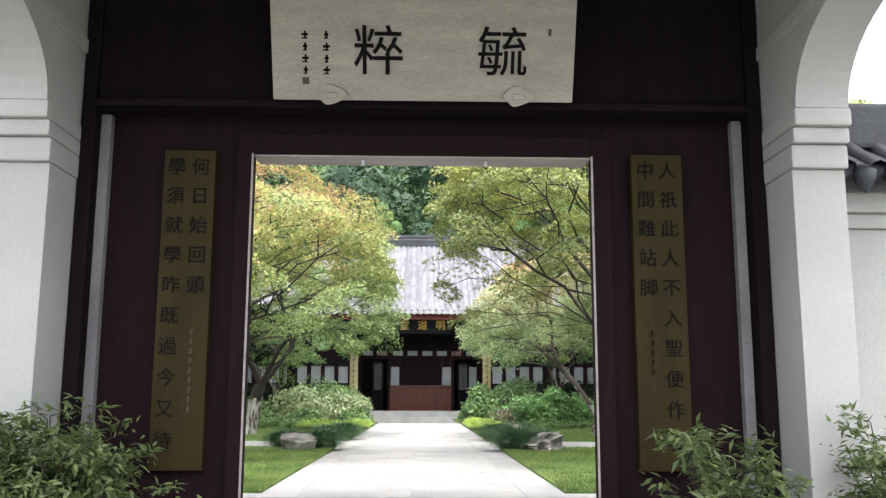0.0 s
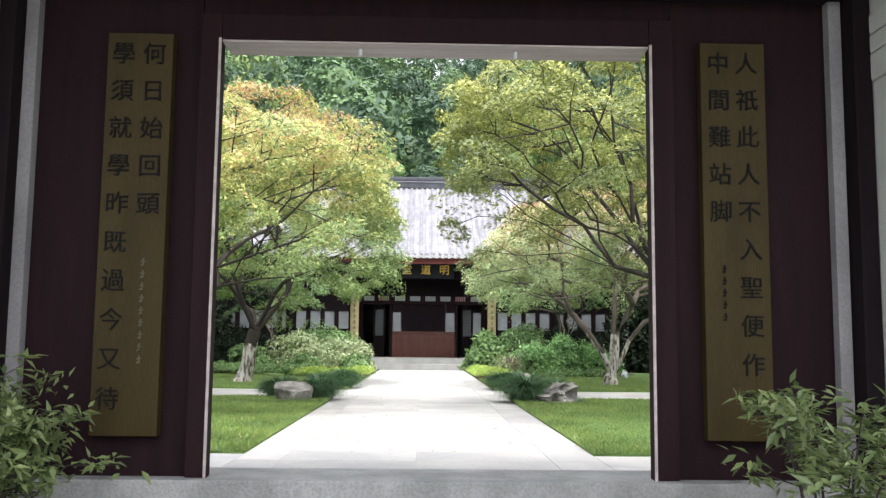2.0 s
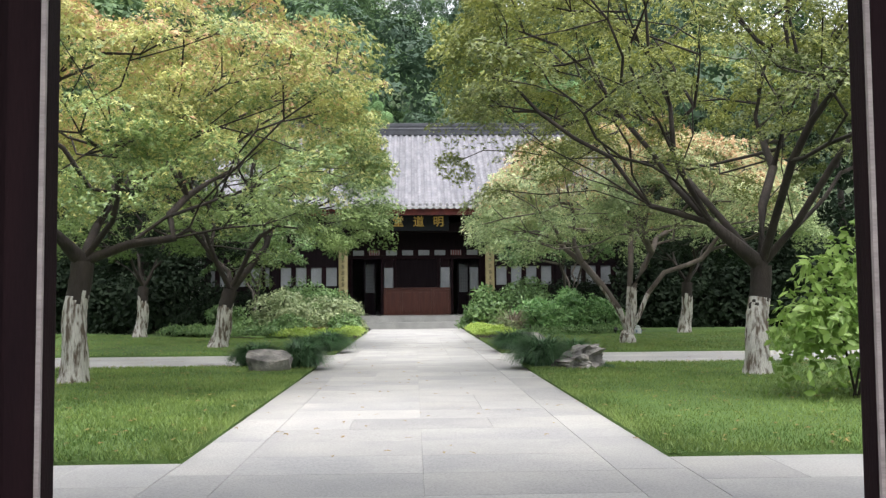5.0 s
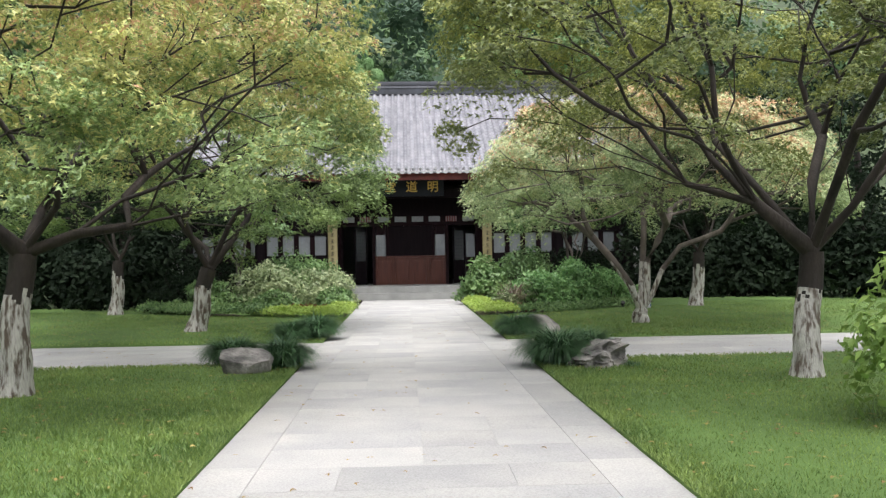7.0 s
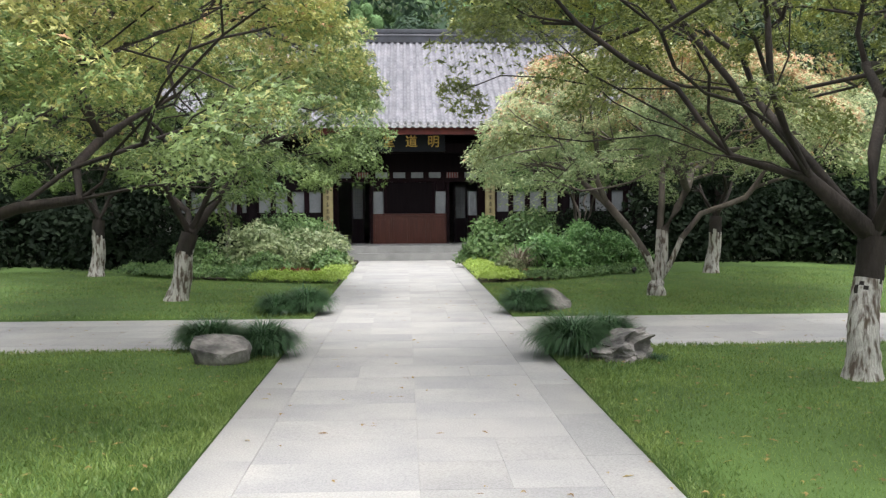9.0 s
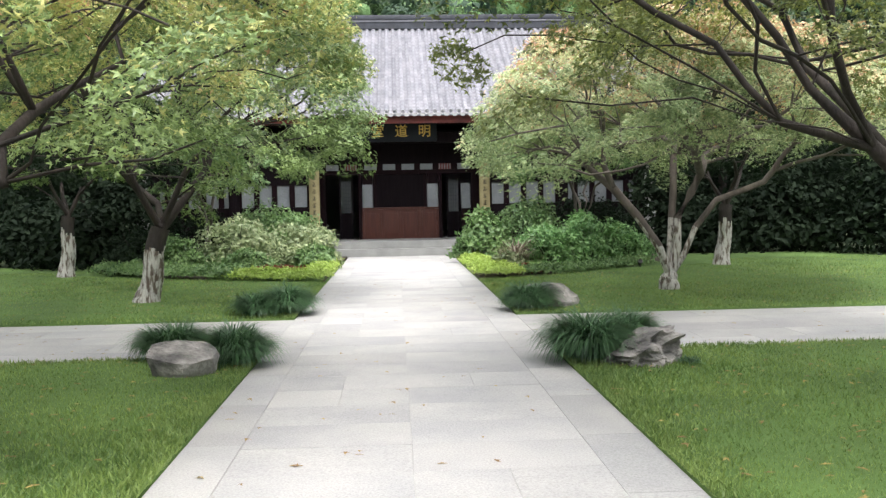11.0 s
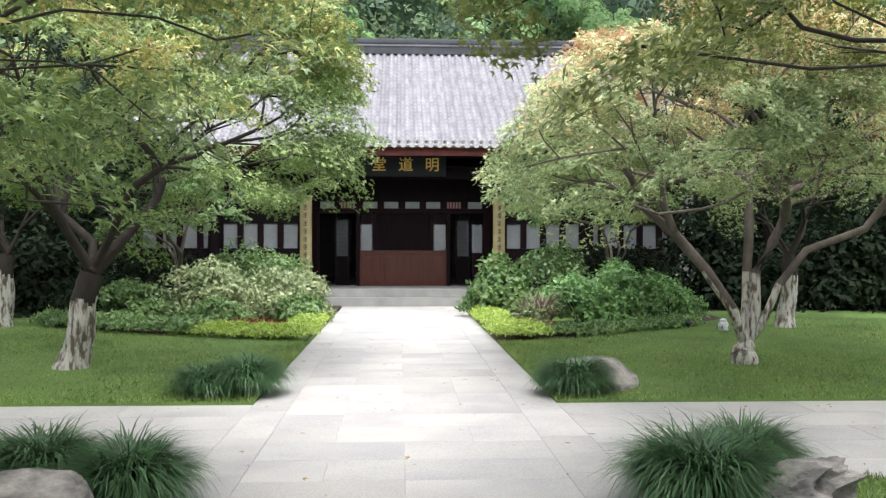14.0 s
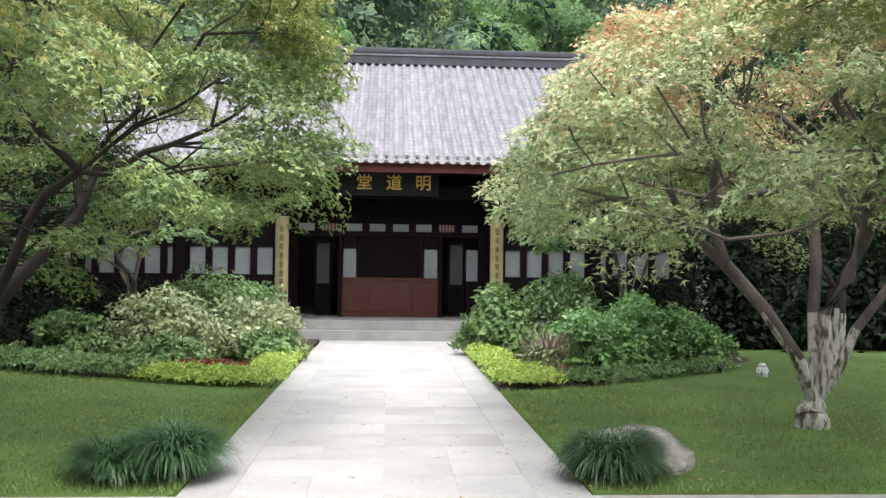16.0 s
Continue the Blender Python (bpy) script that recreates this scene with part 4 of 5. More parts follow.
# ---- shrubs ----
def shrub(name, at, size, n, leaf, material, label, shape=OVAL, group="", flat=0.45, stems=7, extra=()):
    x, y, z = at
    rx, ry, h = size
    t = thing(name, at, label, "shrub", group)
    k = max(10, int(26 * (rx * ry * h) ** 0.5))
    d = rng.normal(0, 1, (k, 3))
    d /= np.linalg.norm(d, axis=1)[:, None]
    d[:, 2] = np.abs(d[:, 2]) * 1.0 - 0.05
    heads = np.array([x, y, z]) + d * rng.uniform(0.62, 1.0, k)[:, None] * [rx * 0.9, ry * 0.9, h * 0.86]
    heads[:, 2] = np.maximum(heads[:, 2], z + 0.1)
    size_k = rng.uniform(0.26, 0.44, k) * (rx + ry + h) / 3
    pick = rng.integers(0, k, n)
    dd = rng.normal(0, 1, (n, 3))
    dd /= np.linalg.norm(dd, axis=1)[:, None]
    dd[:, 2] = np.where(dd[:, 2] < -0.35, -dd[:, 2], dd[:, 2])
    p = heads[pick] + dd * (size_k[pick] * rng.uniform(0.45, 1.05, n) ** 0.5)[:, None]
    p[:, 2] = np.maximum(p[:, 2], z + 0.02)
    dd = dd + 0.5 * d[pick] + [0, 0, 0.3]
    v, f = scatter(p, dd, leaf, shape, flat)
    part("foliage", np_mesh("foliage", v, f), material, t)
    pieces = []
    for k in range(stems):
        e = np.array([x, y, z]) + np.array([rng.uniform(-0.7, 0.7) * rx, rng.uniform(-0.7, 0.7) * ry, rng.uniform(0.5, 0.9) * h])
        s = np.array([x + rng.uniform(-0.12, 0.12), y + rng.uniform(-0.12, 0.12), z - 0.04])
        pieces.append(tube([s, (s + e) / 2 + [0, 0, 0.08 * h], e], [0.014, 0.01, 0.005], 5))
    v, f = gather(pieces)
    part("stemwork", np_mesh("stemwork", v, f), BARK, t)
    return t


def mound(name, at, r, h, n, label, material=MONDO, width=0.0068, group="mondo grass clumps", squash=1.0, upright=0.0):
    """A clump of strap leaves that rise from several crowns and arch over to fine tips."""
    x, y, z = at
    k = max(5, int(40 * r))
    ca, cr = rng.uniform(0, 2 * np.pi, k), 0.36 * r * np.sqrt(rng.uniform(0, 1, k))
    crowns = np.stack([x + cr * np.cos(ca), y + cr * np.sin(ca) * squash, np.full(k, z - 0.02)], -1)
    pick = rng.integers(0, k, n)
    root = crowns[pick] + np.stack([rng.normal(0, 0.03, n), rng.normal(0, 0.03, n), np.zeros(n)], -1)
    out = root[:, :2] - [x, y]
    a = np.where(rng.uniform(0, 1, n) < 0.5, np.arctan2(out[:, 1], out[:, 0]) + rng.normal(0, 0.6, n), rng.uniform(0, 2 * np.pi, n))
    length = 1.2 * h * rng.uniform(0.45, 1.0, n) * (0.88 + 0.24 * rng.uniform(0, 1, k))[pick]
    rise = np.radians(rng.uniform(60, 95, n))
    bend = np.radians(rng.uniform(95, 175, n)) * (1 - upright)
    side = np.stack([-np.sin(a), np.cos(a), np.zeros(n)], -1)
    c, vs, steps = root, [], 6
    for q in range(steps):
        u = q / (steps - 1)
        w = width * (0.75 + 0.5 * u) * (1 - u ** 2.5 * 0.95)
        vs += [c - side * w, c + side * w]
        el = rise - bend * u ** 1.15
        c = c + np.stack([np.cos(a) * np.cos(el), np.sin(a) * np.cos(el), np.sin(el)], -1) * (length / (steps - 1))[:, None]
        c[:, 2] = np.maximum(c[:, 2], z + 0.005)
    v = np.stack(vs, 1).reshape(-1, 3)
    f = np.array([(2 * q, 2 * q + 1, 2 * q + 3, 2 * q + 2) for q in range(steps - 1)])[None] + (np.arange(n) * 2 * steps)[:, None, None]
    return solo(name, np_mesh(name, v, f.reshape(-1, 4)), material, (x, y, z), label, "grass clump", group)


MLAB = "dark green clump of arching mondo grass at the path corner"
mound("mondo_grass", (-2.3, 16.0, 0.02), 0.4, 0.47, 3300, MLAB, squash=0.8)
mound("mondo_grass", (-1.62, 15.64, 0.02), 0.36, 0.49, 3300, MLAB)
mound("mondo_grass", (-2.03, 19.3, 0.02), 0.4, 0.42, 2900, MLAB, squash=0.8)
mound("mondo_grass", (-1.6, 19.45, 0.02), 0.38, 0.54, 3200, MLAB)
mound("mondo_grass", (1.68, 15.4, 0.02), 0.38, 0.57, 4300, MLAB)
mound("mondo_grass", (2.14, 16.02, 0.02), 0.36, 0.5, 3000, MLAB)
mound("mondo_grass", (1.68, 19.32, 0.02), 0.42, 0.49, 3300, MLAB)
mound("mondo_grass", (2.5, 14.98, 0.02), 0.09, 0.14, 160, "small tuft of mondo grass beside the rock", width=0.005)


def boulder(at, size, seed, label, rough=0.1, turn=0.0, cuts=16, flat=0.62, pit=(), shear=0.0, facets=()):
    """A broken stone: a ball cut by chance planes, then roughened; pit: hollows as (centre, radius, depth)."""
    r2 = random.Random(seed)
    planes = [(Vector((0, 0, 1)), flat)] if flat else []
    for _ in range(cuts):
        d = Vector((r2.gauss(0, 1), r2.gauss(0, 1), r2.gauss(0.1, 0.8))).normalized()
        planes.append((d, r2.uniform(0.6, 0.92)))
    planes += [(Vector(d).normalized(), h) for d, h in facets]
    bm = bmesh.new()
    bmesh.ops.create_icosphere(bm, subdivisions=5, radius=1)
    off = Vector((seed * 3.1, seed * 1.7, seed))
    for v in bm.verts:
        p = v.co * (1 + 0.16 * noise.noise(v.co * 1.4 + off))
        for d, h in planes:
            k = p.dot(d) - h
            if k > 0:
                p -= d * k * 0.93
        for c, rr, dep in pit:
            k = (p - Vector(c)).length
            if k < rr:
                p -= Vector(c).normalized() * dep * (1 - (k / rr) ** 2)
        ledge = noise.noise(Vector((p.x * 1.2, p.y * 1.2, p.z * 7)) + off)
        p *= 1 + rough * (noise.noise(p * 3 + off) + 0.5 * noise.noise(p * 7 + off) + 0.3 * noise.noise(p * 16 + off)) + 0.45 * rough * ledge
        p.z = max(p.z, -0.55)
        v.co = Vector(((p.x + shear * max(p.z, 0) ** 2) * size[0], p.y * size[1], (p.z + 0.5) * size[2] * (1 + 0.35 * shear * p.x)))
    bm.transform(Matrix.Translation(at) @ Matrix.Rotation(turn, 4, "Z"))
    return solo("boulder", bm, ROCK, at, label, "rock", "boulders by the path")


boulder((-1.99, 15.06, 0.0), (0.32, 0.3, 0.28), 4, "flat topped grey boulder beside mondo grass", 0.05, -0.3, 5, 0, facets=(((0.2, -0.3, 1), 0.34), ((-0.05, -1, -0.3), 0.62), ((-1, -0.25, -0.2), 0.72), ((0.9, -0.5, -0.5), 0.66), ((0.6, -0.8, 0.5), 0.72)))
boulder((2.14, 15.14, 0.0), (0.4, 0.32, 0.23), 7, "hollowed grey scholar rock beside mondo grass", 0.17, 0.1, 12, 0.85, (((0.7, -0.75, 0.15), 0.55, 0.6), ((0.2, -0.75, 0.7), 0.4, 0.35), ((-0.2, -0.9, -0.1), 0.35, 0.2)), 0.25)
boulder((2.02, 19.62, 0.0), (0.46, 0.42, 0.3), 23, "smooth grey boulder half hidden by mondo grass", 0.05, -0.4, 10, 0.55, facets=(((0.75, -0.35, 0.75), 0.5),))

# ---- planting beds before the hall ----
for s in (-1, 1):
    out = [(s * 1.48, 24.05), (s * 2.9, 24.5), (s * 5.1, 26.0), (s * 7.2, 27.8), (s * 7.3, 32.1), (s * 1.48, 32.1)]
    bm = bmesh.new()
    lo = [bm.verts.new((x, y, -0.05)) for x, y in out]
    hi = [bm.verts.new((x, y, 0.03)) for x, y in out]
    bm.faces.new(hi)
    for k in range(len(out)):
        bm.faces.new((lo[k], lo[(k + 1) % len(out)], hi[(k + 1) % len(out)], hi[k]))
    solo("planting_bed", bm, SOIL, (s * 3, 28, 0), "dark soil planting bed before the hall", "planting bed", kind="structure")


def cover(pts_xy, radius, h, n, leaf, material, label, name="groundcover"):
    """A low mat of leaves over a winding strip."""
    path = np.array(pts_xy, float)
    u = rng.uniform(0, len(path) - 1.001, n)
    k = u.astype(int)
    c = path[k] + (path[k + 1] - path[k]) * (u - k)[:, None]
    a, r = rng.uniform(0, 2 * np.pi, n), radius * np.sqrt(rng.uniform(0, 1, n))
    p = np.stack([c[:, 0] + r * np.cos(a), c[:, 1] + r * np.sin(a), np.zeros(n)], -1)
    dome = np.sqrt(np.clip(1 - (r / radius) ** 2 * 0.8, 0.05, 1))
    lump = np.array([noise.noise(Vector((q[0] * 4, q[1] * 4, 0))) for q in p])
    p[:, 2] = 0.03 + h * dome * (1 + 0.35 * lump) * rng.uniform(0.35, 1, n) ** 0.4
    face = np.stack([np.cos(a) * r / radius, np.sin(a) * r / radius, np.full(n, 0.9)], -1)
    v, f = scatter(p, face, leaf, OVAL, 0.5)
    return solo(name, np_mesh(name, v, f), material, (path[0][0], path[0][1], 0.03), label, "groundcover", kind="stuff")


cover([(-1.75, 29.0), (-1.72, 27.0), (-1.68, 24.35), (-2.4, 24.55), (-3.2, 24.95)], 0.34, 0.24, 11000, 0.055, LEAFLIME, "lime green low groundcover edging the bed")
cover([(1.75, 29.0), (1.74, 27.0), (1.72, 24.4), (2.1, 24.55)], 0.36, 0.26, 9500, 0.055, LEAFLIME, "lime green low groundcover edging the bed")
cover([(-3.2, 25.1), (-4.4, 25.6), (-5.6, 26.4), (-6.5, 27.1)], 0.4, 0.28, 6000, 0.08, LEAFMID, "low green groundcover at the lawn edge")
cover([(2.4, 24.7), (3.2, 25.0), (4.6, 26.0), (5.3, 26.6)], 0.3, 0.2, 5000, 0.07, LEAFMID, "low green groundcover at the lawn edge")
cover([(-2.0, 25.3), (-2.9, 25.5)], 0.28, 0.22, 1500, 0.07, LEAFRED, "dark red low foliage plants")
cover([(2.2, 25.1), (2.75, 25.15)], 0.25, 0.16, 1500, 0.06, LEAFRED, "dark red low foliage plants")
LG = "shrubs before the hall"
for x, y, rx, ry, h, n, leaf, m, lab in (
    (-2.35, 28.6, 0.85, 0.8, 1.05, 4200, 0.1, LEAFLIGHT, "pale variegated shrub before the hall"),
    (-3.6, 27.6, 0.95, 0.8, 1.15, 4600, 0.09, LEAFLIGHT, "pale variegated leafy shrub in the bed"),
    (-3.1, 30.3, 1.2, 0.9, 1.65, 4600, 0.1, LEAFMID, "tall green shrub before the hall"),
    (-4.9, 27.4, 0.9, 0.7, 0.8, 3200, 0.09, LEAFMID, "green rounded shrub in the bed"),
    (-5.9, 28.2, 1.0, 0.8, 1.0, 3400, 0.09, LEAFDEEP, "dark evergreen shrub in the bed"),
    (-5.2, 30.2, 1.2, 0.9, 1.4, 3600, 0.1, LEAFDEEP, "dark evergreen shrub near the hall"),
    (-3.2, 26.5, 0.6, 0.5, 0.6, 2200, 0.085, LEAFMID, "small green shrub in the bed"),
    (-1.95, 27.6, 0.4, 0.5, 0.7, 1800, 0.11, LEAFMID, "narrow leaved shrub beside the path"),
    (2.05, 29.2, 0.6, 0.8, 1.15, 3600, 0.12, LEAFMID, "narrow leaved shrub beside the path"),
    (3.3, 27.2, 0.85, 0.75, 0.95, 4400, 0.085, LEAFVIVID, "fresh green leafy shrub in the bed"),
    (3.2, 29.4, 1.1, 0.9, 1.55, 4600, 0.09, LEAFMID, "tall green shrub before the hall"),
    (4.3, 27.6, 0.85, 0.7, 1.15, 4200, 0.085, LEAFVIVID, "green rounded shrub in the bed"),
    (5.2, 28.2, 0.8, 0.7, 0.85, 3000, 0.085, LEAFVIVID, "green rounded shrub at the bed's end"),
    (4.9, 30.2, 1.3, 0.9, 1.5, 3800, 0.1, LEAFDEEP, "dark evergreen shrub near the hall"),
    (2.35, 26.5, 0.4, 0.35, 0.42, 1500, 0.085, LEAFLIGHT, "small pale shrub in the bed"),
):
    shrub("shrub", (x, y - 0.4, 0.03), (rx * 1.08, ry * 1.08, h * 1.06), n, leaf * 1.12, m, lab, group=LG)
mound("cordyline", (2.45, 26.2, 0.03), 0.4, 0.85, 260, "bronze strap leaved plant in the bed", LEAFBRONZE, 0.011, "", upright=0.3)
mound("strap_plant", (-2.0, 28.1, 0.03), 0.45, 0.7, 160, "green strap leaved plant beside the path", LEAFMID, 0.012, "", upright=0.25)

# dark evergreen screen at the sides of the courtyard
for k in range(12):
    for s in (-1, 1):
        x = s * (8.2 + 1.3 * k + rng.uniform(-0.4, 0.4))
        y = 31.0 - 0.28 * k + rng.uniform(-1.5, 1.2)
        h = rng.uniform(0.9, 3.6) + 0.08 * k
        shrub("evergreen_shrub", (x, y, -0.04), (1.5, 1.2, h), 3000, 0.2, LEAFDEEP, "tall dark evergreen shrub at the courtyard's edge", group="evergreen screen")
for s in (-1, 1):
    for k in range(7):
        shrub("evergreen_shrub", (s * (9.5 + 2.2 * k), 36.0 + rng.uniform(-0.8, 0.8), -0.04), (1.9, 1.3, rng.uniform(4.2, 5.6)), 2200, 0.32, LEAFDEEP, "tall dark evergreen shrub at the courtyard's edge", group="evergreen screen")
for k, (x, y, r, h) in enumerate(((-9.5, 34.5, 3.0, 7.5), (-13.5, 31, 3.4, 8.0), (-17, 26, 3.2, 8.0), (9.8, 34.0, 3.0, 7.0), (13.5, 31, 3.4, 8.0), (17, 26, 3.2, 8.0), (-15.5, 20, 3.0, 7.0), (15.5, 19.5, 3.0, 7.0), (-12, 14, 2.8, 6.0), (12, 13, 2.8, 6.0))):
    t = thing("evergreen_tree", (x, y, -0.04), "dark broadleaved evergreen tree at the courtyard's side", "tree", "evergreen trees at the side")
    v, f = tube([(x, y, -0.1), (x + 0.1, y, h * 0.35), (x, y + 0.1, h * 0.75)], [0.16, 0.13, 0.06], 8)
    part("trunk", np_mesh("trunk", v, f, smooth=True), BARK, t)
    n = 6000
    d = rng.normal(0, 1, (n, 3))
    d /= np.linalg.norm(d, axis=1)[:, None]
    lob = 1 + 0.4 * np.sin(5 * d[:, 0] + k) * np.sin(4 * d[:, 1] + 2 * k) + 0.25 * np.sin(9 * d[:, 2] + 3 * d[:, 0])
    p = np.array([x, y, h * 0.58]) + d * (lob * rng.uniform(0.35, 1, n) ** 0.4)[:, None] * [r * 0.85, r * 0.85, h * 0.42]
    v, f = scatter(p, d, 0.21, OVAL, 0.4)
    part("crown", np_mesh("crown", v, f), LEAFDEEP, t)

# ---- wooded hill behind the hall ----
def woods(name, spots, cards, size, material, label):
    pieces = []
    for x, y, z, r, h in spots:
        k = int(rng.integers(13, 20))
        d = rng.normal(0, 1, (k, 3))
        d /= np.linalg.norm(d, axis=1)[:, None]
        d[:, 2] = np.where(d[:, 2] < -0.3, -d[:, 2], d[:, 2])
        heads = np.array([x, y, z]) + d * rng.uniform(0.6, 0.85, k)[:, None] * [r, r, h]
        rk = r * rng.uniform(0.22, 0.42, k)
        pick = rng.integers(0, k, cards)
        e = rng.normal(0, 1, (cards, 3))
        e /= np.linalg.norm(e, axis=1)[:, None]
        e = np.where((e * d[pick]).sum(1)[:, None] < -0.3, -e, e)
        p = heads[pick] + e * (rk[pick] * rng.uniform(0.8, 1.05, cards))[:, None]
        pieces.append(scatter(p, e + [0, 0, 0.1], size * (0.75 + r / 12), TUFT, 0.85))
    v, f = gather(pieces)
    ob = new(name, np_mesh(name, v, f))
    ob.data.materials.append(material)
    return tagged(ob, label, "woods", kind="stuff")


dark, mid, yellow = [], [], []
for row, y in enumerate(np.arange(50, 205, 8.5)):
    step = 8.2 + row * 0.15
    half = 23 + row * 1.5
    for x in np.arange(-half, half, step):
        xx, yy = x + rng.uniform(-2, 2), y + rng.uniform(-3, 3)
        r = rng.uniform(3.2, 7.2)
        h = r * rng.uniform(0.85, 1.3)
        spot = (xx, yy, float(hill_height(np.array(xx), np.array(yy))) + h * 0.6 + rng.uniform(0, 5.0), r, h)
        (mid, dark, dark, mid, yellow)[int(rng.integers(0, 5))].append(spot)
woods("woods", mid, 820, 0.42, HILLLEAF, "green broadleaved woods on the hillside")
woods("woods", yellow, 820, 0.42, HILLYELLOW, "yellow green broadleaved trees on the hillside")
woods("woods", dark, 820, 0.42, HILLDARK, "dark green woods on the hillside")
woods("woods", [(4.0, 48, 9.4, 2.2, 2.4), (6.9, 48.5, 10.0, 2.4, 2.6), (5.3, 49.5, 12.0, 2.1, 2.0), (9.4, 48, 9.2, 2.0, 2.4), (-2.4, 48, 10.0, 1.2, 1.6)], 4200, 0.17, HILLBRIGHT, "bright green tree tops behind the hall roof")
woods("woods", [(x, 50.5, 5.5, 2.8, 6.0) for x in np.arange(-24, 25, 3.5)], 1500, 0.26, HILLDARK, "dark thicket behind the hall")

# ---- lawns ----
LAWNS = ((-22, -1.44, 8.62, 16.0), (1.46, 22, 8.62, 16.0), (-22, -1.44, 18.85, 30.5), (1.46, 22, 18.85, 30.5))
for x0, x1, y0, y1 in LAWNS:
    s = -1 if x0 < 0 else 1
    gxs = np.concatenate([[x0], np.linspace(x0 + 0.012, x1 - 0.012, 42), [x1]])
    gys = np.concatenate([[y0], np.linspace(y0 + 0.012, y1 - 0.012, 26), [y1]])
    XX, YY = np.meshgrid(gxs, gys)
    edge = np.minimum.reduce([XX - x0, x1 - XX, YY - y0, y1 - YY])
    ZZ = np.where(edge < 0.006, -0.045, 0.014) + 0.02 * np.clip(edge / 0.12, 0, 1) + 0.012 * np.sin(XX * 0.9) * np.sin(YY * 0.7)
    v = np.stack([XX, YY, ZZ], -1).reshape(-1, 3)
    m = len(gxs)
    i, j = np.meshgrid(np.arange(len(gys) - 1), np.arange(m - 1), indexing="ij")
    q = np.stack([i * m + j, i * m + j + 1, (i + 1) * m + j + 1, (i + 1) * m + j], -1).reshape(-1, 4)
    lawn = solo("lawn", np_mesh("lawn", v, q, smooth=True), TURF, ((x0 + x1) / 2, (y0 + y1) / 2, 0), "short green lawn with scattered fallen leaves", "lawn", kind="structure")
    inner, outer = (x1, -11.5) if s < 0 else (x0, 11.5)
    n = 130000 if y0 < 10 else 70000
    bx = inner + (outer - inner) * rng.uniform(0, 1, n) ** 1.35
    by = y0 + (y1 - y0 - (0 if y0 < 10 else 2.5)) * rng.uniform(0, 1, n)
    keep = ~((y0 > 10) & (np.abs(bx) < 7.2) & (by > 24.0 + np.clip(np.abs(bx) - 1.5, 0, 9) * 0.5))
    bx, by = bx[keep], by[keep]
    n = len(bx)
    root = np.stack([bx, by, np.full(n, 0.02)], -1)
    a = rng.uniform(0, 2 * np.pi, n)
    sd = np.stack([np.cos(a), np.sin(a), np.zeros(n)], -1) * rng.uniform(0.004, 0.008, n)[:, None]
    tip = root + np.stack([rng.normal(0, 0.022, n), rng.normal(0, 0.022, n), rng.uniform(0.022, 0.055, n)], -1)
    v = np.stack([root - sd, root + sd, tip], 1).reshape(-1, 3)
    solo("lawn_grass", np_mesh("lawn_grass", v, np.arange(3 * n).reshape(-1, 3)), GRASSBLADE, ((x0 + x1) / 2, (y0 + y1) / 2, 0.02), "short lawn grass blades", "grass", kind="stuff")

# ---- small things on the lawn ----
pot = thing("ceramic_lantern", (5.55, 25.5, 0.03), "small white and blue garden ornament on the lawn", "garden ornament")
prof = [(0.05, 0.0), (0.085, 0.03), (0.1, 0.09), (0.085, 0.15), (0.055, 0.18), (0.065, 0.2), (0.03, 0.235), (0.0, 0.25)]
bm = bmesh.new()
ring = [[bm.verts.new((5.55 + r * math.cos(a), 25.5 + r * math.sin(a), 0.02 + z)) for a in np.linspace(0, 2 * math.pi, 15)[:-1]] for r, z in prof[:-1]]
for p, q in zip(ring[:-1], ring[1:]):
    for k in range(14):
        bm.faces.new((p[k], p[(k + 1) % 14], q[(k + 1) % 14], q[k]))
bm.faces.new(ring[-1])
part("body", bm, PORCELAIN, pot)
for k in range(5):
    a = k * 1.26 + 0.4
    bm = bmesh.new()
    bmesh.ops.create_icosphere(bm, subdivisions=1, radius=0.028, matrix=Matrix.Translation((5.55 + 0.092 * math.cos(a), 25.5 + 0.092 * math.sin(a), 0.11)) @ Matrix.Diagonal((0.6, 0.6, 1.3, 1)))
    part("blue_spot", bm, BLUEGLAZE, pot)
sp = thing("lawn_spotlight", (5.1, 26.0, 0.03), "small black lawn spotlight on a spike", "lamp")
part("spike", slab_box(5.09, 5.11, 25.99, 26.01, 0.0, 0.1), BLACKPLASTIC, sp)
bm = bmesh.new()
bmesh.ops.create_cone(bm, cap_ends=True, segments=12, radius1=0.035, radius2=0.05, depth=0.1, matrix=Matrix.Translation((5.1, 26.0, 0.13)) @ Matrix.Rotation(0.9, 4, "X"))
part("head", bm, BLACKPLASTIC, sp)


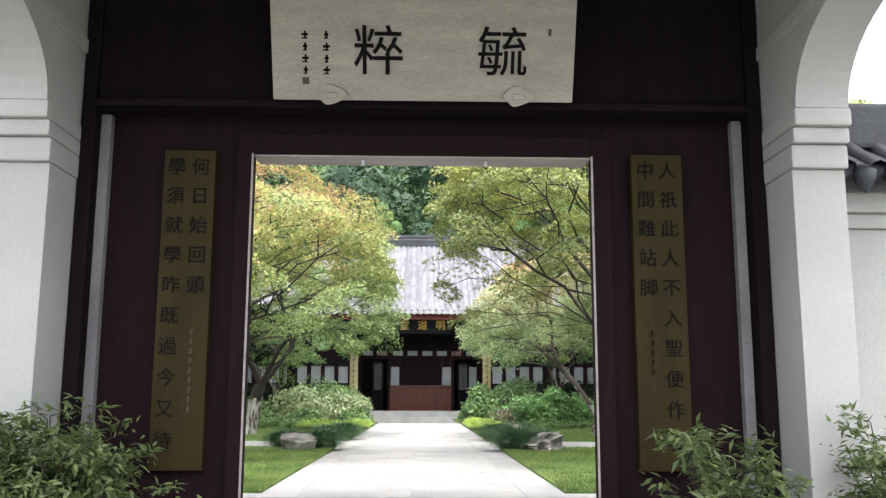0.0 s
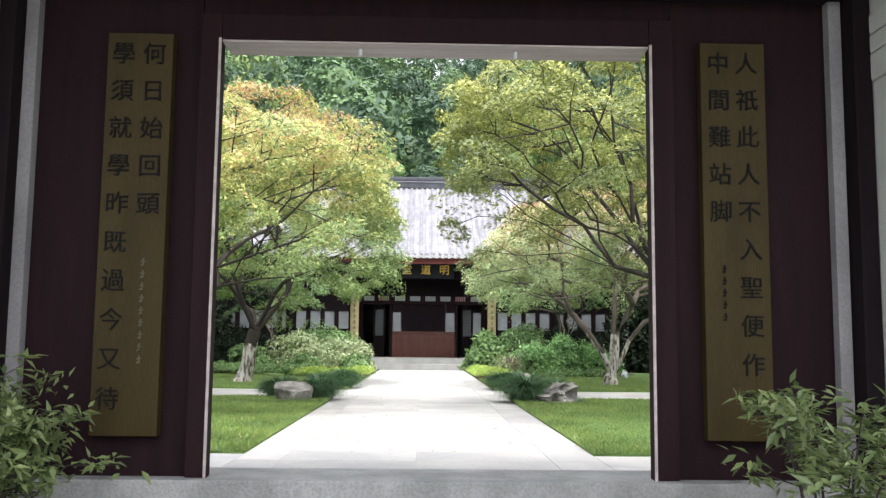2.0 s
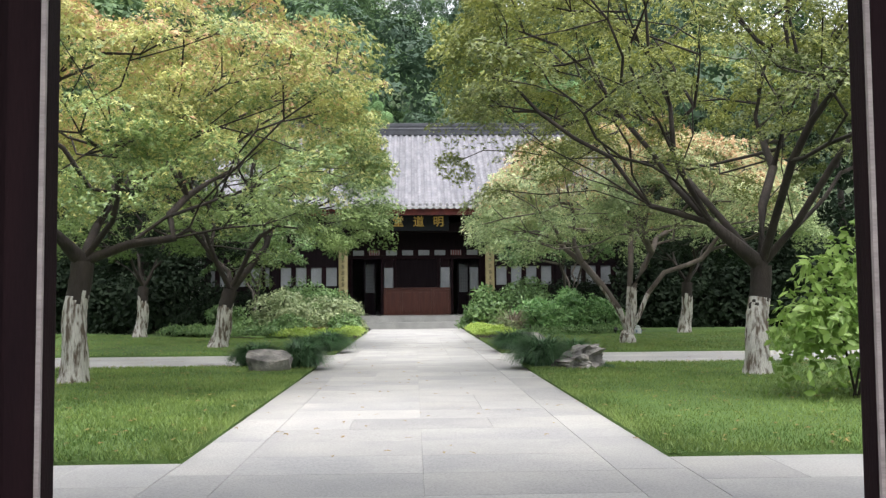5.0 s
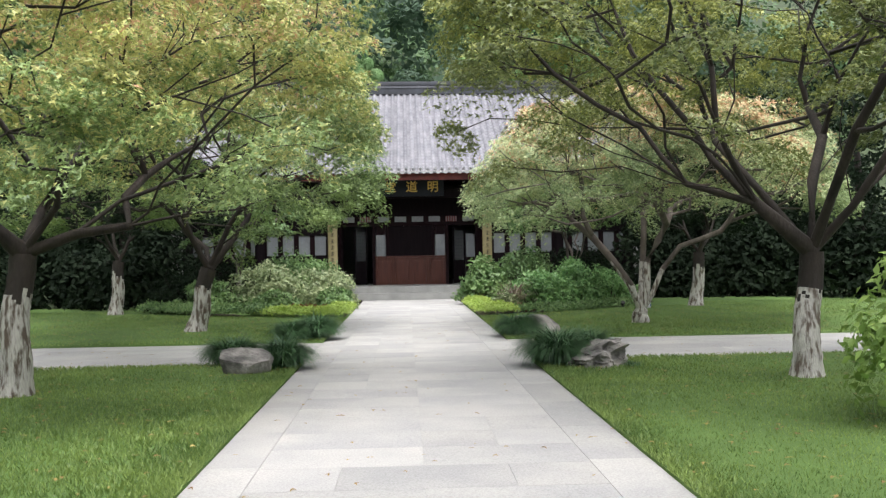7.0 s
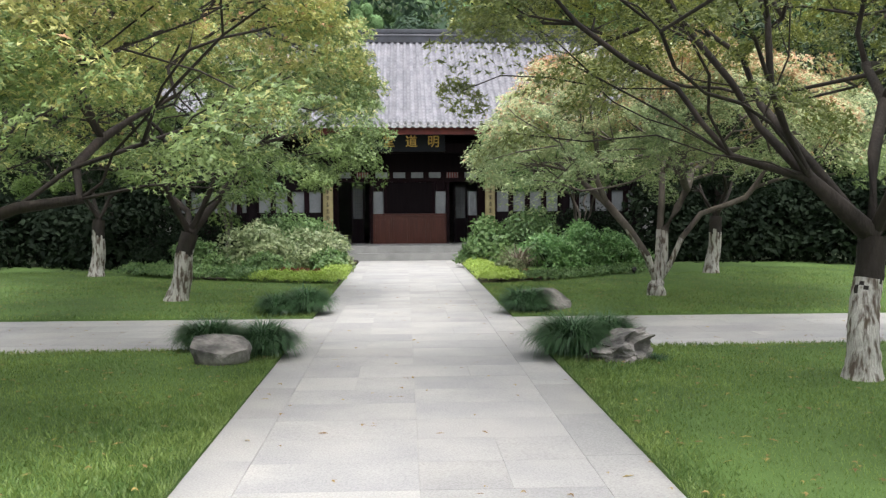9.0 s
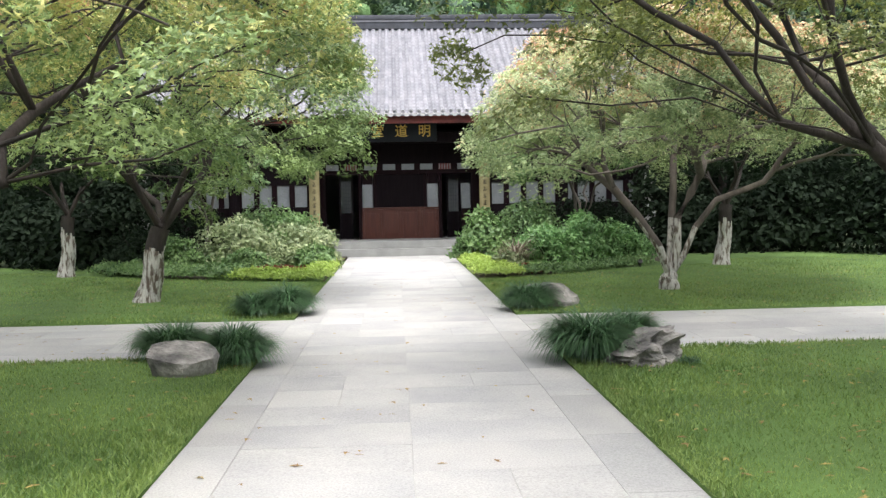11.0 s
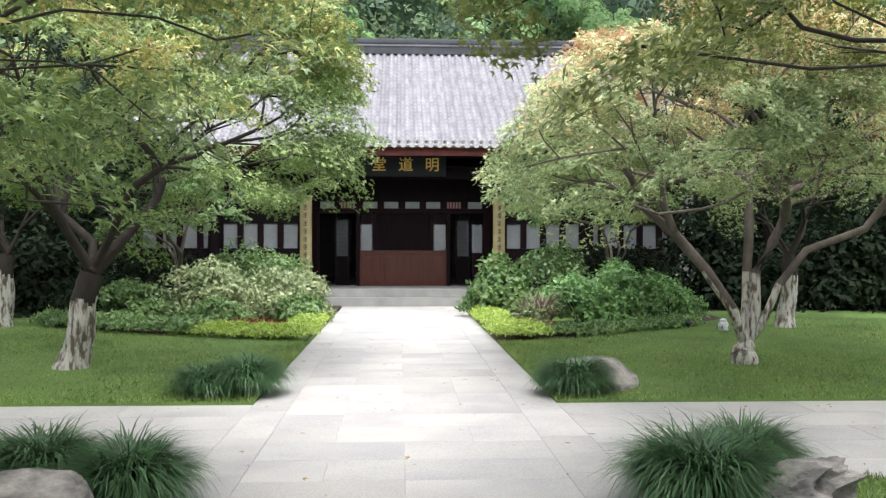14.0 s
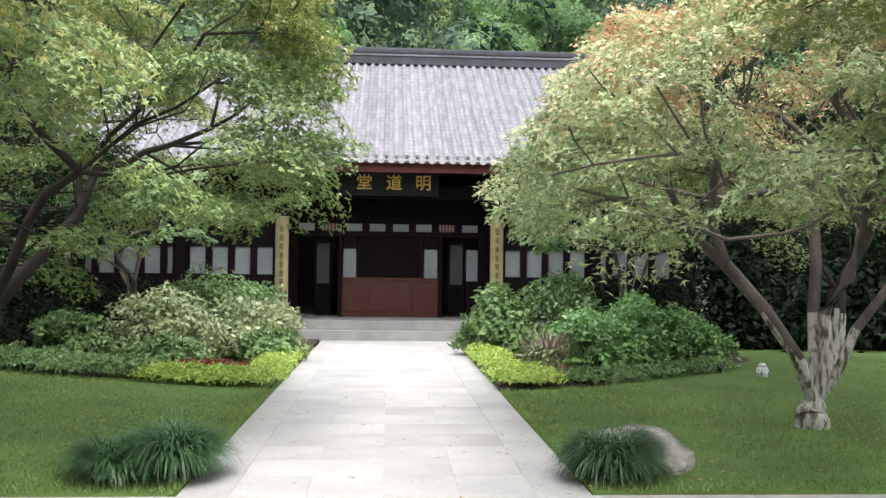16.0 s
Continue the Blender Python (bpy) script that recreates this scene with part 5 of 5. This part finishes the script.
# ---- nandina shrubs at the gate ----
def nandina(at, r, h, n_stem, label, leaf=0.05, seed=1, material=NANDINA, tip_share=0.2):
    global rng
    old, rng = rng, np.random.default_rng(seed)
    x, y, z = at
    t = thing("nandina", at, label, "shrub", "nandina shrubs at the gate")
    stems, pts, nor = [], [], []
    for k in range(n_stem):
        a, q = rng.uniform(0, 2 * np.pi), np.sqrt(rng.uniform(0, 1))
        s = np.array([x + 0.25 * r * q * np.cos(a), y + 0.25 * r * q * np.sin(a), z - 0.03])
        e = np.array([x + r * q * np.cos(a) * 0.8, y + r * q * np.sin(a) * 0.8, z + h * rng.uniform(0.6, 0.95) * (1 - 0.25 * q)])
        mid = (s + e) / 2 + [0, 0, 0.1 * h]
        stems.append(tube([s, mid, e], [0.008, 0.006, 0.003], 5))
        for b in range(5):
            u = 0.45 + 0.55 * b / 4
            c = mid + (e - mid) * (u - 0.4) / 0.6
            ba = rng.uniform(0, 2 * np.pi)
            tip = c + np.array([np.cos(ba), np.sin(ba), rng.uniform(-0.1, 0.55)]) * rng.uniform(0.16, 0.27)
            stems.append(tube([c, tip], [0.003, 0.0015], 4))
            for w in np.linspace(0.3, 1, 6):
                base = c + (tip - c) * w
                for _ in range(5):
                    pts.append(base + rng.normal(0, 0.028, 3))
                    nor.append((0.2 * np.cos(ba), 0.2 * np.sin(ba), 1))
    v, f = gather(stems)
    part("stemwork", np_mesh("stemwork", v, f), BARK, t)
    shape = (np.array([(0, 0, 0), (0.16, 0.4, 0.05), (0, 1, -0.1), (-0.16, 0.4, 0.05)]), OVAL[1])
    v, f = scatter(np.array(pts), np.array(nor), leaf, shape, 0.6)
    part("foliage", np_mesh("foliage", v, f), [material, NANDINATIP], t)
    idx = np.repeat((rng.uniform(0, 1, len(pts)) < tip_share).astype(np.int32), 2)
    t.children[-1].data.polygons.foreach_set("material_index", idx)
    rng = old
    return t


nandina((1.8, 5.0, -0.12), 0.46, 1.04, 8, "nandina shrub with fresh yellow green leaves by the gate", 0.075, 5, NANDINA, 0.8)
nandina((-1.95, 4.95, -0.12), 0.6, 1.1, 40, "dense nandina shrub by the gate", 0.068, 6)
nandina((-2.5, 4.8, -0.12), 0.6, 1.06, 38, "dense nandina shrub by the gate", 0.068, 9)
shrub("lawn_shrub", (4.0, 11.3, 0.03), (0.72, 0.7, 1.85), 2600, 0.1, LEAFFRESH, "tall leafy shrub with bright leaves on the lawn near the gate")
shrub("evergreen_shrub", (7.35, 31.4, -0.04), (1.1, 0.8, 3.9), 3600, 0.17, LEAFDEEP, "dark evergreen shrub by the hall gable", group="evergreen screen")
shrub("evergreen_shrub", (-7.3, 31.4, -0.04), (1.1, 0.8, 3.8), 3600, 0.17, LEAFDEEP, "dark evergreen shrub by the hall gable", group="evergreen screen")
nandina((2.78, 4.9, -0.12), 0.52, 1.08, 13, "open nandina shrub by the white pier", 0.06, 7)

# ---- paving: slabs on a sandy bed ----
path_bed = solo("path", slab_box(-1.44, 1.46, 5.98, 32.2, -0.05, -0.004), JOINT, (0, 19, 0), "pale granite slab path to the hall", "path", kind="structure")
cross_beds = [solo("path", slab_box(*sorted((s * 1.45 + 0.01, s * 22)), 16.0, 18.85, -0.05, -0.004), JOINT, (s * 11, 18, 0), "pale granite slab path across the lawns", "path", kind="structure") for s in (-1, 1)]
near_beds = [solo("path", slab_box(*sorted((s * 1.45 + 0.01, s * 22)), 5.98, 8.62, -0.05, -0.004), JOINT, (s * 11, 7.4, 0), "pale granite slab path along the wall", "path", kind="structure") for s in (-1, 1)]
SLABS = {}


def slab(parent, x0, x1, y0, y1):
    w, l = round(x1 - x0 - 0.003, 4), round(y1 - y0 - 0.003, 4)
    if (w, l) not in SLABS:
        bm = slab_box(-w / 2, w / 2, -l / 2, l / 2, -0.035, 0.0)
        bmesh.ops.bevel(bm, geom=[e for e in bm.edges if all(v.co.z > -0.01 for v in e.verts)], offset=0.0015, segments=1, affect="EDGES")
        me = bpy.data.meshes.new("slab")
        bm.to_mesh(me)
        bm.free()
        me.materials.append(STONE)
        SLABS[w, l] = me
    o = new("slab", SLABS[w, l])
    o.parent = parent
    o.location = Vector(((x0 + x1) / 2, (y0 + y1) / 2, rng.uniform(-0.0006, 0.0006))) - ORIGIN[parent]


y = 5.98
while y < 32.15:
    y1 = min(y + 0.562, 32.2)
    cuts = [(-1.08, -0.02, 1.06), (-1.08, -0.55, 0.52, 1.06), (-1.08, -0.02, 0.52, 1.06), (-1.08, -0.55, -0.02, 1.06)][int(rng.integers(0, 4))]
    for a, b in zip(cuts[:-1], cuts[1:]):
        slab(path_bed, a, b, y, y1)
    y = y1
y = 5.98
while y < 32.1:
    y1 = min(y + 1.14, 32.2)
    slab(path_bed, -1.44, -1.08, y, y1)
    slab(path_bed, 1.06, 1.46, y, y1)
    y = y1
for s, bed in zip((-1, 1), cross_beds):
    for r in range(5):
        ya, yb = 16.0 + r * 0.57, 16.0 + (r + 1) * 0.57
        x = 1.45
        w = 0.57 if r % 2 else 1.14
        while x < 21.5:
            a, b = sorted((s * x + 0.01, s * min(x + w, 22) + 0.01))
            slab(bed, a, b, ya, yb)
            x, w = x + w, 1.14
for s, bed in zip((-1, 1), near_beds):
    for r in range(4):
        ya, yb = 5.98 + r * 0.66, 5.98 + (r + 1) * 0.66
        x = 1.45
        w = 0.57 if r % 2 else 1.14
        while x < 12:
            a, b = sorted((s * x + 0.01, s * min(x + w, 22) + 0.01))
            slab(bed, a, b, ya, yb)
            x, w = x + w, 1.14
    slab(bed, *sorted((s * 12.2, s * 22)), 5.98, 8.62)

# ---- fallen leaves ----
n = 3600
fx, fy = rng.uniform(-9, 9, n), rng.uniform(8.7, 25, n)
inside = (np.abs(fx) > 1.5) & ((fy < 15.95) | (fy > 18.9))
on_path = rng.uniform(0, 1, n) < 0.25
keep = inside | on_path
p = np.stack([fx, fy, np.where(inside, rng.uniform(0.052, 0.07, n), 0.008)], -1)[keep]
v, f = scatter(p, np.tile([0, 0, 1.0], (len(p), 1)), 0.042, MAPLE, 0.92)
solo("fallen_leaves", np_mesh("fallen_leaves", v, f), DRYLEAF, (0, 16, 0.008), "dry brown fallen leaves on lawn and path", "leaves", kind="stuff")
